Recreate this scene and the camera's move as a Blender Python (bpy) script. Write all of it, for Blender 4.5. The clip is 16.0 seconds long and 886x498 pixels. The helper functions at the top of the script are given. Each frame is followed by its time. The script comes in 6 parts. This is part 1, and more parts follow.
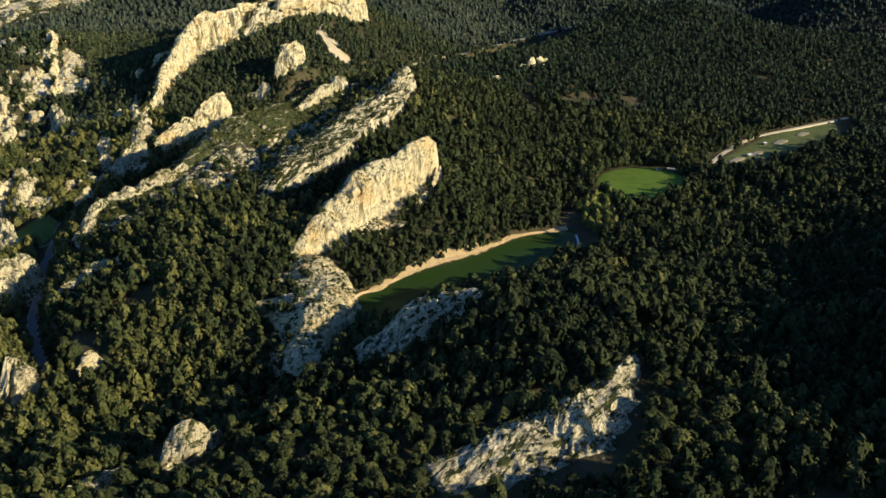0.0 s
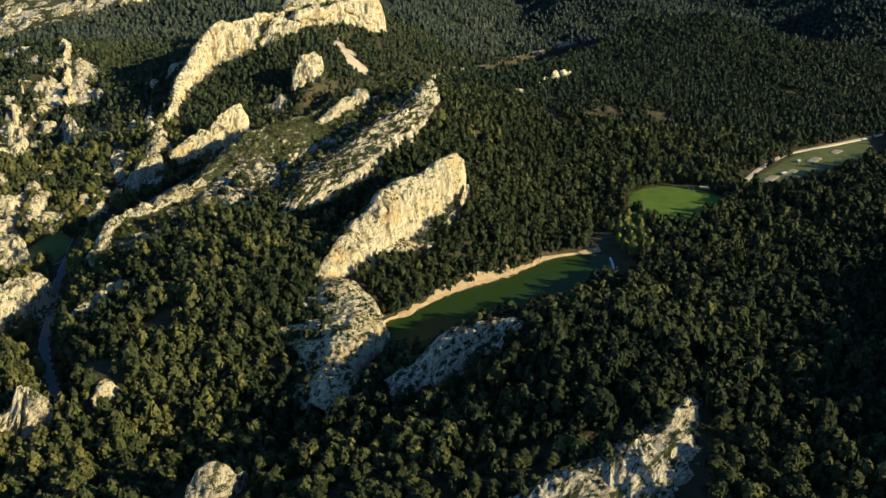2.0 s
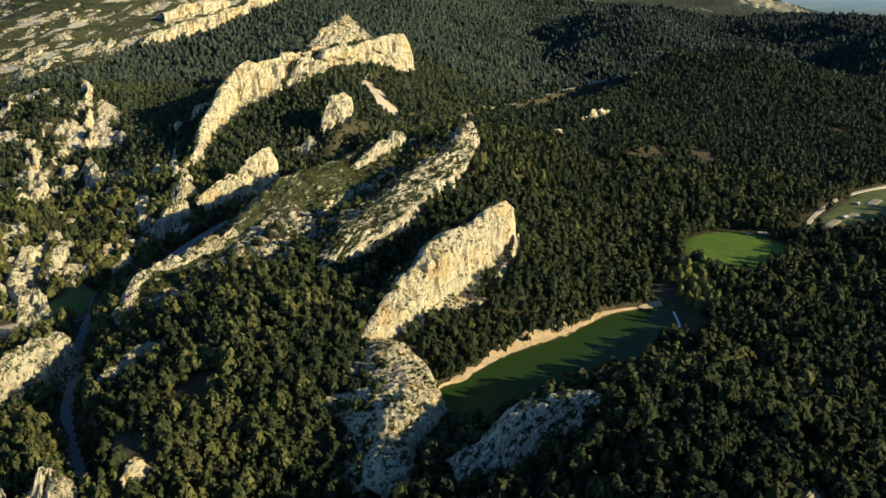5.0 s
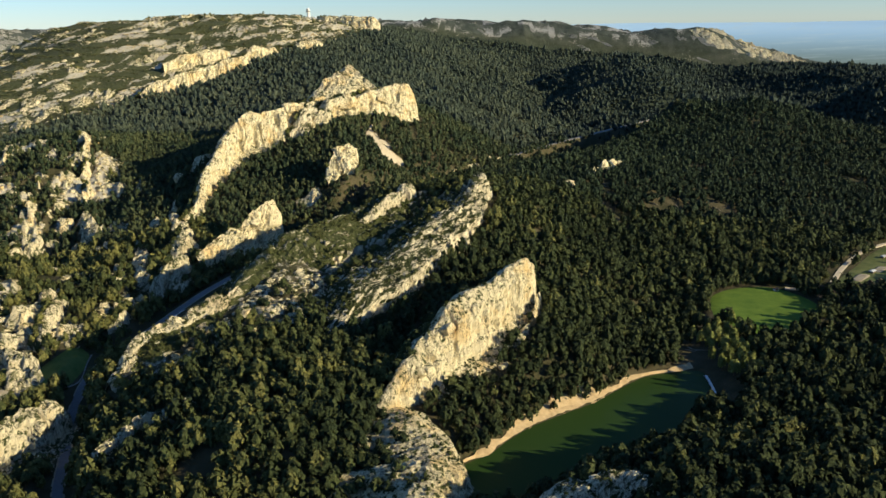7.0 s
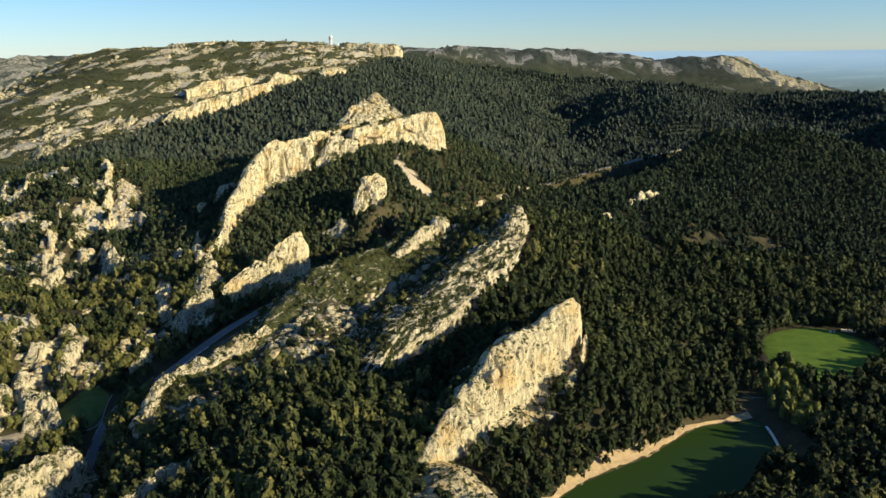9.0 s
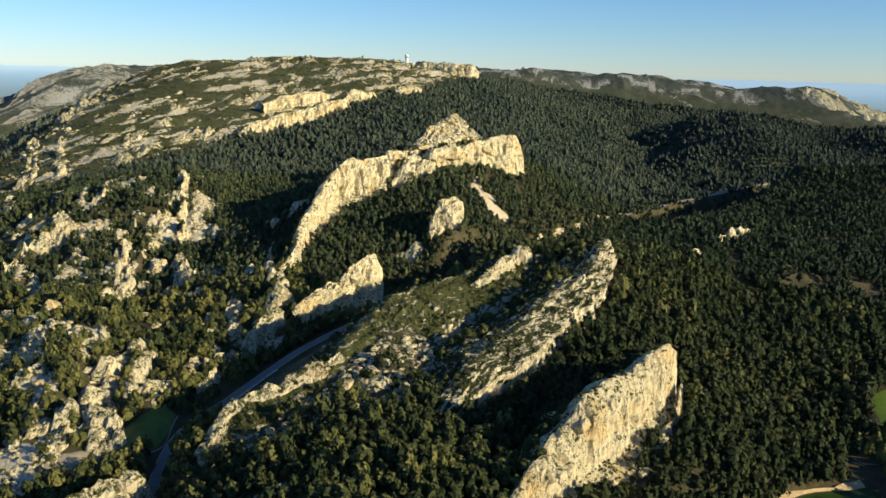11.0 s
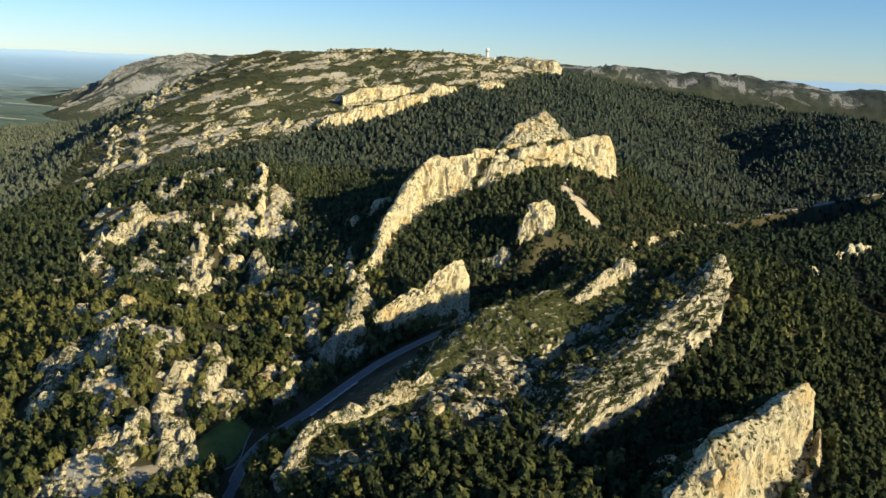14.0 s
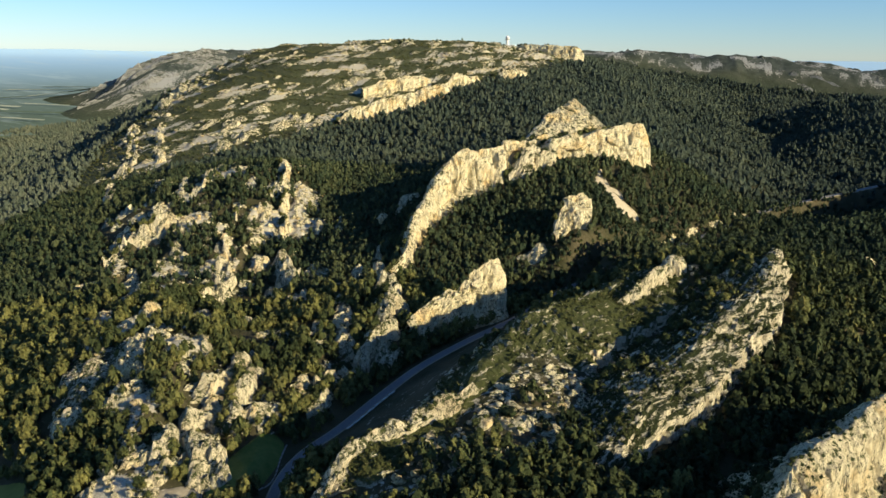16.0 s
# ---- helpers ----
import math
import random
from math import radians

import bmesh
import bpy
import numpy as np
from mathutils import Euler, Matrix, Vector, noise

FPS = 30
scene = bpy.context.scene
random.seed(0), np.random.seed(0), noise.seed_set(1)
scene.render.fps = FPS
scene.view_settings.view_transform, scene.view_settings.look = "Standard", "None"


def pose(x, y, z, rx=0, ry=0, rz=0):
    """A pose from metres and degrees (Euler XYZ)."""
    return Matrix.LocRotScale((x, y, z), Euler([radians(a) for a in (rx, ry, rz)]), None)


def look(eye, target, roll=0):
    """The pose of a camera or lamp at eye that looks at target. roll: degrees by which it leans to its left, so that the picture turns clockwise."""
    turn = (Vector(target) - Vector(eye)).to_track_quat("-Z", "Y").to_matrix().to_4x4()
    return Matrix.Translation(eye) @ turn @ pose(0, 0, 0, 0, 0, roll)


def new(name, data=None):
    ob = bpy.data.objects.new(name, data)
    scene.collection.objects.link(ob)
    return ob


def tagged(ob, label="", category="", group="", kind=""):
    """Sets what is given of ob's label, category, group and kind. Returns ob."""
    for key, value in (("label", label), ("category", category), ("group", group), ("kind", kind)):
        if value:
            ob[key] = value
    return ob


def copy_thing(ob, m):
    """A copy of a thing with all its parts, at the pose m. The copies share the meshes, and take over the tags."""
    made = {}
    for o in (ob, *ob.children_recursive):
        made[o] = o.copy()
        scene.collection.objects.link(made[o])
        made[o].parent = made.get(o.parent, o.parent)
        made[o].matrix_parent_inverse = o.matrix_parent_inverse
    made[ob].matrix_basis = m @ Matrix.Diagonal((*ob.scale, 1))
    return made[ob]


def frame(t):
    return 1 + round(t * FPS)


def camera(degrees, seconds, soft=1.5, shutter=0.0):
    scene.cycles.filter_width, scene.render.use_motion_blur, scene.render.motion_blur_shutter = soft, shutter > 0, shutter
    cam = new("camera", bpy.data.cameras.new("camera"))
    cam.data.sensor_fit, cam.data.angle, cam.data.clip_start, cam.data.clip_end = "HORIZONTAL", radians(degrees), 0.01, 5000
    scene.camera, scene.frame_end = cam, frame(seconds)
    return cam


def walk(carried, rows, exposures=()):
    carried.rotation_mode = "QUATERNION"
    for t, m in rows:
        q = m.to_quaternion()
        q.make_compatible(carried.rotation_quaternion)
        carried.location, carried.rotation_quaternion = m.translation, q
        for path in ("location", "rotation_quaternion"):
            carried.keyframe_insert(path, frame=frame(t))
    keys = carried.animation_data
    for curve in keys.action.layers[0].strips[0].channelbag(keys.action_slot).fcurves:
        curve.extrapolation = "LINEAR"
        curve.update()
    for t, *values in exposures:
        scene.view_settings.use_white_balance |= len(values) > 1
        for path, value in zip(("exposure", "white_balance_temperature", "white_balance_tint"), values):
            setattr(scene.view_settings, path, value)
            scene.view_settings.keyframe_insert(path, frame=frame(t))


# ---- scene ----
cam = camera(55.2, 16.0)
METRES, EYE, TILT, LEAN, TURN = 300.0, 236.0, -21.1, 0.4, 0.0
ROWS = [
    (0.0, 0.0, 0.0, 0.0, -0.0, 0.0, -0.0),
    (0.5, -0.0142, 0.0219, 0.0077, -0.4, 0.57, 0.27),
    (1.0, -0.0307, 0.0417, 0.0172, -0.51, 0.28, -0.1),
    (1.5, -0.0439, 0.0656, 0.0252, -0.0, 0.07, -0.38),
    (2.0, -0.0584, 0.0923, 0.0335, 0.4, 0.59, -0.48),
    (2.5, -0.0749, 0.1132, 0.0423, 0.96, 0.82, -0.9),
    (3.0, -0.0905, 0.1411, 0.0507, 1.5, 0.72, -0.78),
    (3.5, -0.1048, 0.1679, 0.0579, 1.74, 1.37, -0.73),
    (4.0, -0.1224, 0.1924, 0.0678, 1.6, 1.89, -0.38),
    (6.5, -0.1928, 0.3226, 0.1104, 0.75, 5.21, -0.28),
    (7.0, -0.2086, 0.3501, 0.1202, 0.86, 6.1, -0.01),
    (7.5, -0.223, 0.3752, 0.1294, 1.15, 6.65, 0.06),
    (8.0, -0.2387, 0.4027, 0.1399, 1.51, 7.05, -0.13),
    (10.5, -0.3123, 0.5306, 0.1902, 3.29, 8.92, -2.86),
    (11.0, -0.3293, 0.5563, 0.2001, 5.55, 9.03, -3.88),
    (11.5, -0.3447, 0.581, 0.209, 7.97, 8.59, -4.72),
    (12.0, -0.3609, 0.6095, 0.2193, 10.12, 8.0, -5.79),
    (12.5, -0.3754, 0.6353, 0.2281, 10.85, 7.66, -6.82),
    (13.0, -0.3931, 0.6659, 0.2372, 10.65, 7.79, -7.0),
    (13.5, -0.4085, 0.6916, 0.2457, 10.08, 8.26, -6.96),
    (14.0, -0.4265, 0.7168, 0.2548, 9.71, 8.33, -6.6),
    (14.5, -0.4435, 0.7411, 0.2635, 9.95, 8.28, -6.19),
    (15.0, -0.4615, 0.7668, 0.2729, 10.21, 7.96, -5.77),
    (15.5, -0.4783, 0.793, 0.2822, 10.63, 7.68, -5.85),
    (16.0, -0.496, 0.8154, 0.2919, 11.12, 7.49, -5.61),
]
walk(cam, [(t, pose(0, 0, EYE, TILT, LEAN, TURN) @ pose(METRES * x, METRES * y, METRES * z, 90 + pitch, roll, yaw)) for t, x, y, z, yaw, pitch, roll in ROWS])

# ---- world, sun ----
SUN_EL, SUN_AZ = 20.0, 112.0        # degrees; azimuth from +y towards +x
world = bpy.data.worlds.new("sky")
scene.world = world
world.use_nodes = True
wn = world.node_tree.nodes
sky = wn.new("ShaderNodeTexSky")
sky.sky_type = "NISHITA"
sky.sun_disc = False
sky.sun_elevation, sky.sun_rotation = radians(SUN_EL), radians(SUN_AZ)
sky.altitude, sky.air_density, sky.dust_density, sky.ozone_density = 3000, 1.3, 0.0, 7.0
wn["Background"].inputs["Strength"].default_value = 0.100
world.node_tree.links.new(sky.outputs["Color"], wn["Background"].inputs["Color"])
sun = new("sun", bpy.data.lights.new("sun", "SUN"))
sun.data.energy, sun.data.angle, sun.data.color = 5.0, radians(0.5), (1.0, 0.87, 0.58)
E_, A_ = radians(SUN_EL), radians(SUN_AZ)
TO_SUN = Vector((math.sin(A_) * math.cos(E_), math.cos(A_) * math.cos(E_), math.sin(E_)))
sun.matrix_world = look(TO_SUN * 1500, (0, 0, 0))
scene.view_settings.exposure = 0.45


# ---- noise on arrays ----
def _hash(i, j, k):
    h = (i * 374761393 + j * 668265263 + k * 2147483647 + 1013) & 0xFFFFFFFF
    h = ((h ^ (h >> 13)) * 1274126177) & 0xFFFFFFFF
    h = ((h ^ (h >> 16)) * 2246822519) & 0xFFFFFFFF
    return ((h ^ (h >> 15)) & 0xFFFF) / 32767.5 - 1.0


def vnoise(x, y, z):
    xi, yi, zi = np.floor(x).astype(np.int64), np.floor(y).astype(np.int64), np.floor(z).astype(np.int64)
    u, v, w = x - xi, y - yi, z - zi
    u, v, w = u * u * (3 - 2 * u), v * v * (3 - 2 * v), w * w * (3 - 2 * w)
    out = 0
    for a in (0, 1):
        for b in (0, 1):
            for c in (0, 1):
                f = (u if a else 1 - u) * (v if b else 1 - v) * (w if c else 1 - w)
                out = out + f * _hash(xi + a, yi + b, zi + c)
    return out


def fbm(x, y, z=0.0, size=1.0, octaves=4, gain=0.5):
    x, y = np.asarray(x, float) / size, np.asarray(y, float) / size
    z = np.zeros_like(x) + np.asarray(z, float) / size
    out, amp = 0, 1.0
    for o in range(octaves):
        out = out + amp * vnoise(x + 17.3 * o, y - 9.1 * o, z + 5.7 * o)
        x, y, z, amp = x * 2.03, y * 2.03, z * 2.03, amp * gain
    return out


def fractured(x, y, z, size):
    """Sharp-edged blocks of uneven standing-out, with ragged borders."""
    a, b, c = x + 0.35 * size * fbm(x, y, z, size * 0.9, 2), y + 0.35 * size * fbm(y, z, x, size * 0.9, 2), z + 0.3 * size * fbm(z, x, y, size * 0.9, 2)
    u, v = 0.64 * a + 0.77 * b, -0.77 * a + 0.64 * b
    return _hash(np.floor(u / size).astype(np.int64), np.floor(v / size).astype(np.int64), np.floor(c / (size * 0.8)).astype(np.int64))


def smooth(a, b, x):
    t = np.clip((x - a) / (b - a), 0, 1)
    return t * t * (3 - 2 * t)


# ---- materials ----
def material(name):
    m = bpy.data.materials.new(name)
    m.use_nodes = True
    return m, m.node_tree.nodes, m.node_tree.links, m.node_tree.nodes["Principled BSDF"]


def noise_node(n, l, scale, detail=5.0, rough=0.55, vec=None, dims="3D"):
    t = n.new("ShaderNodeTexNoise")
    t.noise_dimensions = dims
    t.inputs["Scale"].default_value, t.inputs["Detail"].default_value, t.inputs["Roughness"].default_value = scale, detail, rough
    if vec is not None:
        l.new(vec, t.inputs["Vector"])
    return t


def ramp_node(n, l, src, stops):
    r = n.new("ShaderNodeValToRGB")
    while len(r.color_ramp.elements) < len(stops):
        r.color_ramp.elements.new(0.5)
    for e, (p, c) in zip(r.color_ramp.elements, stops):
        e.position, e.color = p, (*c, 1) if len(c) == 3 else c
    l.new(src, r.inputs["Fac"])
    return r


def mix_node(n, l, fac, a, b, kind="MIX"):
    m = n.new("ShaderNodeMix")
    m.data_type, m.blend_type = "RGBA", kind
    for s, v in ((0, fac), (6, a), (7, b)):
        if isinstance(v, (int, float)):
            m.inputs[s].default_value = v
        elif isinstance(v, tuple):
            m.inputs[s].default_value = (*v, 1)
        else:
            l.new(v, m.inputs[s])
    return m.outputs[2]


def bump_node(n, l, height, strength, distance, bsdf):
    b = n.new("ShaderNodeBump")
    b.inputs["Strength"].default_value, b.inputs["Distance"].default_value = strength, distance
    l.new(height, b.inputs["Height"])
    l.new(b.outputs["Normal"], bsdf.inputs["Normal"])


def math_node(n, l, op, a, b=0.0):
    m = n.new("ShaderNodeMath")
    m.operation = op
    for i, v in enumerate((a, b)):
        if isinstance(v, (int, float)):
            m.inputs[i].default_value = v
        else:
            l.new(v, m.inputs[i])
    return m.outputs[0]


def stretched(n, l, sx, sy, sz):
    g = n.new("ShaderNodeNewGeometry")
    mp = n.new("ShaderNodeMapping")
    mp.inputs["Scale"].default_value = (sx, sy, sz)
    l.new(g.outputs["Position"], mp.inputs["Vector"])
    return mp.outputs["Vector"], g


def limestone(name, pale, grey, ochre, moss, moss_from=0.52, bedded=False, pitted=0.7):
    """Weathered limestone: pale streaked faces, grey lichen, ochre stains, pits, cracks, and small plants wherever it lies flatter."""
    m, n, l, b = material(name)
    pos, g = stretched(n, l, 1, 1, 1)
    streak, _ = stretched(n, l, 1, 1, 0.16)
    big = noise_node(n, l, 0.035, 4, 0.6, pos)
    fine = noise_node(n, l, 0.55, 8, 0.72, pos)
    runs = noise_node(n, l, 0.30, 7, 0.68, streak)
    along = pos
    if bedded:      # plants and clefts follow the strike of the beds
        turn = n.new("ShaderNodeMapping")
        turn.inputs["Rotation"].default_value = (0, 0, radians(-52))
        stretch = n.new("ShaderNodeMapping")
        stretch.inputs["Scale"].default_value = (0.26, 1.0, 0.9)
        l.new(pos, turn.inputs["Vector"])
        l.new(turn.outputs["Vector"], stretch.inputs["Vector"])
        along = stretch.outputs["Vector"]
    tone = math_node(n, l, "ADD", math_node(n, l, "MULTIPLY", runs.outputs["Fac"], 0.6), math_node(n, l, "MULTIPLY", fine.outputs["Fac"], 0.4))
    col = mix_node(n, l, ramp_node(n, l, tone, [(0.36, (0, 0, 0)), (0.50, (1, 1, 1))]).outputs[0], grey, pale)
    col = mix_node(n, l, ramp_node(n, l, big.outputs["Fac"], [(0.51, (0, 0, 0)), (0.66, (0.8, 0.8, 0.8))]).outputs[0], col, ochre)
    sep = n.new("ShaderNodeSeparateXYZ")
    l.new(g.outputs["Normal"], sep.inputs[0])
    flat = ramp_node(n, l, sep.outputs["Z"], [(0.22, (0, 0, 0)), (0.62, (1, 1, 1))])
    # dark pits and lichen, thicker on the flatter stone
    pits = noise_node(n, l, 0.62, 8, 0.78, along)
    low = math_node(n, l, "ADD", pits.outputs["Fac"], math_node(n, l, "MULTIPLY", flat.outputs[0], 0.085))
    pit = ramp_node(n, l, low, [(0.590, (0, 0, 0)), (0.630, (1, 1, 1))])
    col = mix_node(n, l, math_node(n, l, "MULTIPLY", pit.outputs[0], pitted), col, (0.060, 0.058, 0.036))
    # thin cracks
    crack = noise_node(n, l, 0.16, 5, 0.6, streak)
    gap = math_node(n, l, "ABSOLUTE", math_node(n, l, "SUBTRACT", crack.outputs["Fac"], 0.5))
    dark = ramp_node(n, l, gap, [(0.004, (1, 1, 1)), (0.016, (0, 0, 0))])
    col = mix_node(n, l, math_node(n, l, "MULTIPLY", dark.outputs[0], 0.8), col, (0.065, 0.058, 0.045))
    # plants
    spots = noise_node(n, l, 0.24 if bedded else 0.30, 8, 0.74, along)
    green = math_node(n, l, "MULTIPLY", ramp_node(n, l, spots.outputs["Fac"], [(moss_from - 0.025, (0, 0, 0)), (moss_from + 0.015, (1, 1, 1))]).outputs[0], flat.outputs[0])
    col = mix_node(n, l, green, col, moss)
    l.new(col, b.inputs["Base Color"])
    b.inputs["Roughness"].default_value = 0.9
    b.inputs["Specular IOR Level"].default_value = 0.15
    rise = math_node(n, l, "ADD", tone, math_node(n, l, "MULTIPLY", pits.outputs["Fac"], -0.6))
    bump_node(n, l, rise, 1.0, 2.4, b)
    return m


def foliage(name, dark, light, warm, low=0.3):
    """Needles or leaves; each plant has a tint of its own, shifted by place for sunlight, each clump a little of its
    own too.
    """
    m, n, l, b = material(name)
    g = n.new("ShaderNodeNewGeometry")
    at = n.new("ShaderNodeAttribute")
    at.attribute_name = "tint"
    who = math_node(n, l, "ADD", math_node(n, l, "MULTIPLY", at.outputs["Fac"], 0.75), math_node(n, l, "MULTIPLY", g.outputs["Random Per Island"], 0.25))
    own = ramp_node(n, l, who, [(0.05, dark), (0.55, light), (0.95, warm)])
    leaf = noise_node(n, l, 1.3, 5, 0.7, g.outputs["Position"])
    bright = ramp_node(n, l, leaf.outputs["Fac"], [(0.32, (low, low, low)), (0.68, (1, 1, 1))])
    l.new(mix_node(n, l, 1.0, own.outputs[0], bright.outputs[0], "MULTIPLY"), b.inputs["Base Color"])
    b.inputs["Roughness"].default_value = 0.75
    b.inputs["Specular IOR Level"].default_value = 0.12
    bump_node(n, l, leaf.outputs["Fac"], 1.0, 1.0, b)
    return m


def plain(name, a, c, scale=0.5, rough=0.9, bump=0.3):
    m, n, l, b = material(name)
    g = n.new("ShaderNodeNewGeometry")
    t = noise_node(n, l, scale, 6, 0.65, g.outputs["Position"])
    l.new(ramp_node(n, l, t.outputs["Fac"], [(0.3, a), (0.7, c)]).outputs[0], b.inputs["Base Color"])
    b.inputs["Roughness"].default_value = rough
    b.inputs["Specular IOR Level"].default_value = 0.2
    if bump:
        bump_node(n, l, t.outputs["Fac"], bump, 0.5, b)
    return m


ROCK = limestone("limestone", (0.76, 0.66, 0.42), (0.50, 0.43, 0.28), (0.66, 0.46, 0.20), (0.06, 0.07, 0.025), 0.54, False, 0.35)
ROUGH = limestone("pitted_limestone", (0.72, 0.63, 0.42), (0.46, 0.40, 0.275), (0.50, 0.40, 0.24), (0.060, 0.070, 0.024), 0.51, False, 0.8)
SLAB = limestone("karst_slab", (0.74, 0.65, 0.45), (0.42, 0.375, 0.27), (0.50, 0.43, 0.28), (0.036, 0.044, 0.016), 0.480, True)
LEDGED = limestone("ledged_limestone", (0.76, 0.67, 0.46), (0.46, 0.41, 0.29), (0.52, 0.44, 0.28), (0.040, 0.048, 0.018), 0.535, True)
SCRUBBY = limestone("stony_scrub", (0.70, 0.61, 0.42), (0.38, 0.34, 0.24), (0.46, 0.40, 0.26), (0.072, 0.080, 0.027), 0.42, True)
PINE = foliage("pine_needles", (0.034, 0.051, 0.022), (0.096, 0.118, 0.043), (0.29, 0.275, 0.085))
SHRUB = foliage("garrigue_leaves", (0.060, 0.080, 0.024), (0.105, 0.120, 0.038), (0.160, 0.155, 0.055))
BARK = plain("pine_bark", (0.09, 0.065, 0.045), (0.16, 0.12, 0.09), 2.0)
# pine greens turned bluer and softer: distance haze painted into the leaf colour
PINE_MID = foliage("hazed_hill_needles", (0.024, 0.040, 0.021), (0.045, 0.067, 0.034), (0.108, 0.122, 0.052), 0.55)
PINE_FAR = foliage("hazed_far_needles", (0.030, 0.045, 0.034), (0.048, 0.066, 0.048), (0.086, 0.102, 0.064), 0.65)
# paler grey-green still, with the haze over the plain put into it
PINE_PLAIN = foliage("hazed_plain_leaves", (0.068, 0.088, 0.060), (0.102, 0.122, 0.082), (0.150, 0.160, 0.104), 0.7)
GRASS = plain("meadow_grass", (0.072, 0.135, 0.013), (0.135, 0.205, 0.024), 0.09)
SAND = plain("lake_sand", (0.38, 0.27, 0.14), (0.60, 0.45, 0.26), 0.3)
ASPHALT = plain("asphalt", (0.17, 0.168, 0.165), (0.23, 0.225, 0.22), 0.6, 0.85, 0.1)
GRAVEL = plain("gravel_track", (0.52, 0.44, 0.30), (0.66, 0.57, 0.42), 0.4)
EARTH = plain("pale_earth", (0.26, 0.22, 0.15), (0.42, 0.36, 0.26), 0.25)
# limestone dulled to grey in its colour, as haze does to distant rock
HAZED_ROCK = limestone("hazed_limestone", (0.30, 0.295, 0.27), (0.17, 0.175, 0.165), (0.25, 0.245, 0.225), (0.05, 0.06, 0.042), 0.46)
SCREE_STONE = plain("scree", (0.42, 0.34, 0.22), (0.64, 0.54, 0.37), 0.35)
WHITE = plain("white_render", (0.70, 0.69, 0.65), (0.82, 0.81, 0.78), 0.5, 0.8, 0.05)
TILE = plain("roof_tile", (0.30, 0.14, 0.08), (0.42, 0.22, 0.13), 1.5)
WOOD = plain("grey_wood", (0.16, 0.12, 0.08), (0.25, 0.20, 0.14), 2.0)
STEEL = plain("galvanised_steel", (0.45, 0.46, 0.47), (0.60, 0.61, 0.62), 1.0, 0.45, 0.05)
CONCRETE = plain("old_masonry", (0.24, 0.22, 0.18), (0.36, 0.33, 0.28), 0.7)


# ---- the lie of the land ----
VALLEY = [(-75, 470, -16), (-122, 448, -26), (-170, 425, -34), (-80, 440, -22), (-257, 405, -34), (-320, 614, -31), (-300, 500, -24), (-220, 463, -22), (-334, 745, -18),
          (-300, 840, -8), (-252, 925, 4), (-196, 1040, 14), (-112, 1170, 22), (-50, 1280, 25), (18, 1388, 33), (75, 1462, 37), (160, 1530, 47), (306, 1700, 54)]
LAKESIDE = [(-33, 605, 10), (-66, 550, 4), (-25, 650, 26), (0, 690, 30), (-58, 612, 16), (60, 720, 4), (155, 805, 5), (230, 780, 4), (300, 900, 5), (361, 955, 5), (525, 1077, 6), (700, 1200, 12),
            (125, 668, -3), (100, 575, 0), (20, 500, 10), (14, 453, 24), (40, 413, 34), (-26, 368, 8), (-50, 425, -10), (-70, 362, 4), (-180, 345, -12), (-235, 350, -20), (93, 369, 32), (75, 330, 26), (10, 322, 14), (150, 420, 24),
            (221, 502, 15), (160, 600, 6), (330, 640, 18), (300, 480, 26), (470, 850, 20), (222, 300, 40), (-128, 338, -8)]
# high ground out of view on the right, added to shade the near bank
SHADE_HILL = [(400, 320, 112), (450, 450, 105), (600, 640, 70), (720, 800, 50), (380, 150, 122), (320, 310, 92), (345, 400, 90), (900, 600, 90)]
RIDGES = [(-150, 530, 12), (-110, 575, 16), (-239, 585, 4), (-110, 660, 20), (-62, 718, 34), (-150, 684, 26), (-136, 760, 34), (-66, 748, 42), (-50, 880, 74), (-95, 862, 62), (10, 830, 42),
          (-150, 775, 34), (-100, 850, 58), (-210, 780, 52), (-246, 703, 24), (-284, 660, 10), (-130, 900, 68), (60, 900, 32), (120, 1000, 36), (118, 1126, 60), (20, 1000, 60),
          (260, 1120, 36), (300, 1300, 56)]
NORTH = [(-345, 969, 18), (-324, 890, 0), (-341, 770, -8), (-398, 781, 6), (-395, 690, -14), (-495, 782, 10), (-555, 950, -4), (-548, 1030, -14), (-531, 1150, 10),
         (-589, 1150, 30), (-587, 1300, 70), (-674, 1150, 22), (-440, 900, -8), (-470, 1150, 20), (-511, 1300, 38), (-440, 1200, 45), (-540, 700, -50), (-420, 600, -44)]
MASSIF = [(-308, 1060, 30), (-300, 1110, 44), (-240, 1120, 54), (-190, 1070, 52), (-160, 1180, 66), (-320, 1240, 90), (-225, 1400, 128), (-128, 1380, 98), (-60, 1400, 70), (-400, 1500, 62),
          (-640, 1820, 96), (-484, 1990, 146), (-389, 2150, 168), (-291, 2600, 205), (-513, 2800, 250), (-960, 2700, 240), (-1186, 2500, 215), (-1126, 1900, 95),
          (-940, 1450, 5), (-815, 1600, 50), (-700, 2200, 190), (-250, 1900, 115), (-420, 1700, 85)]
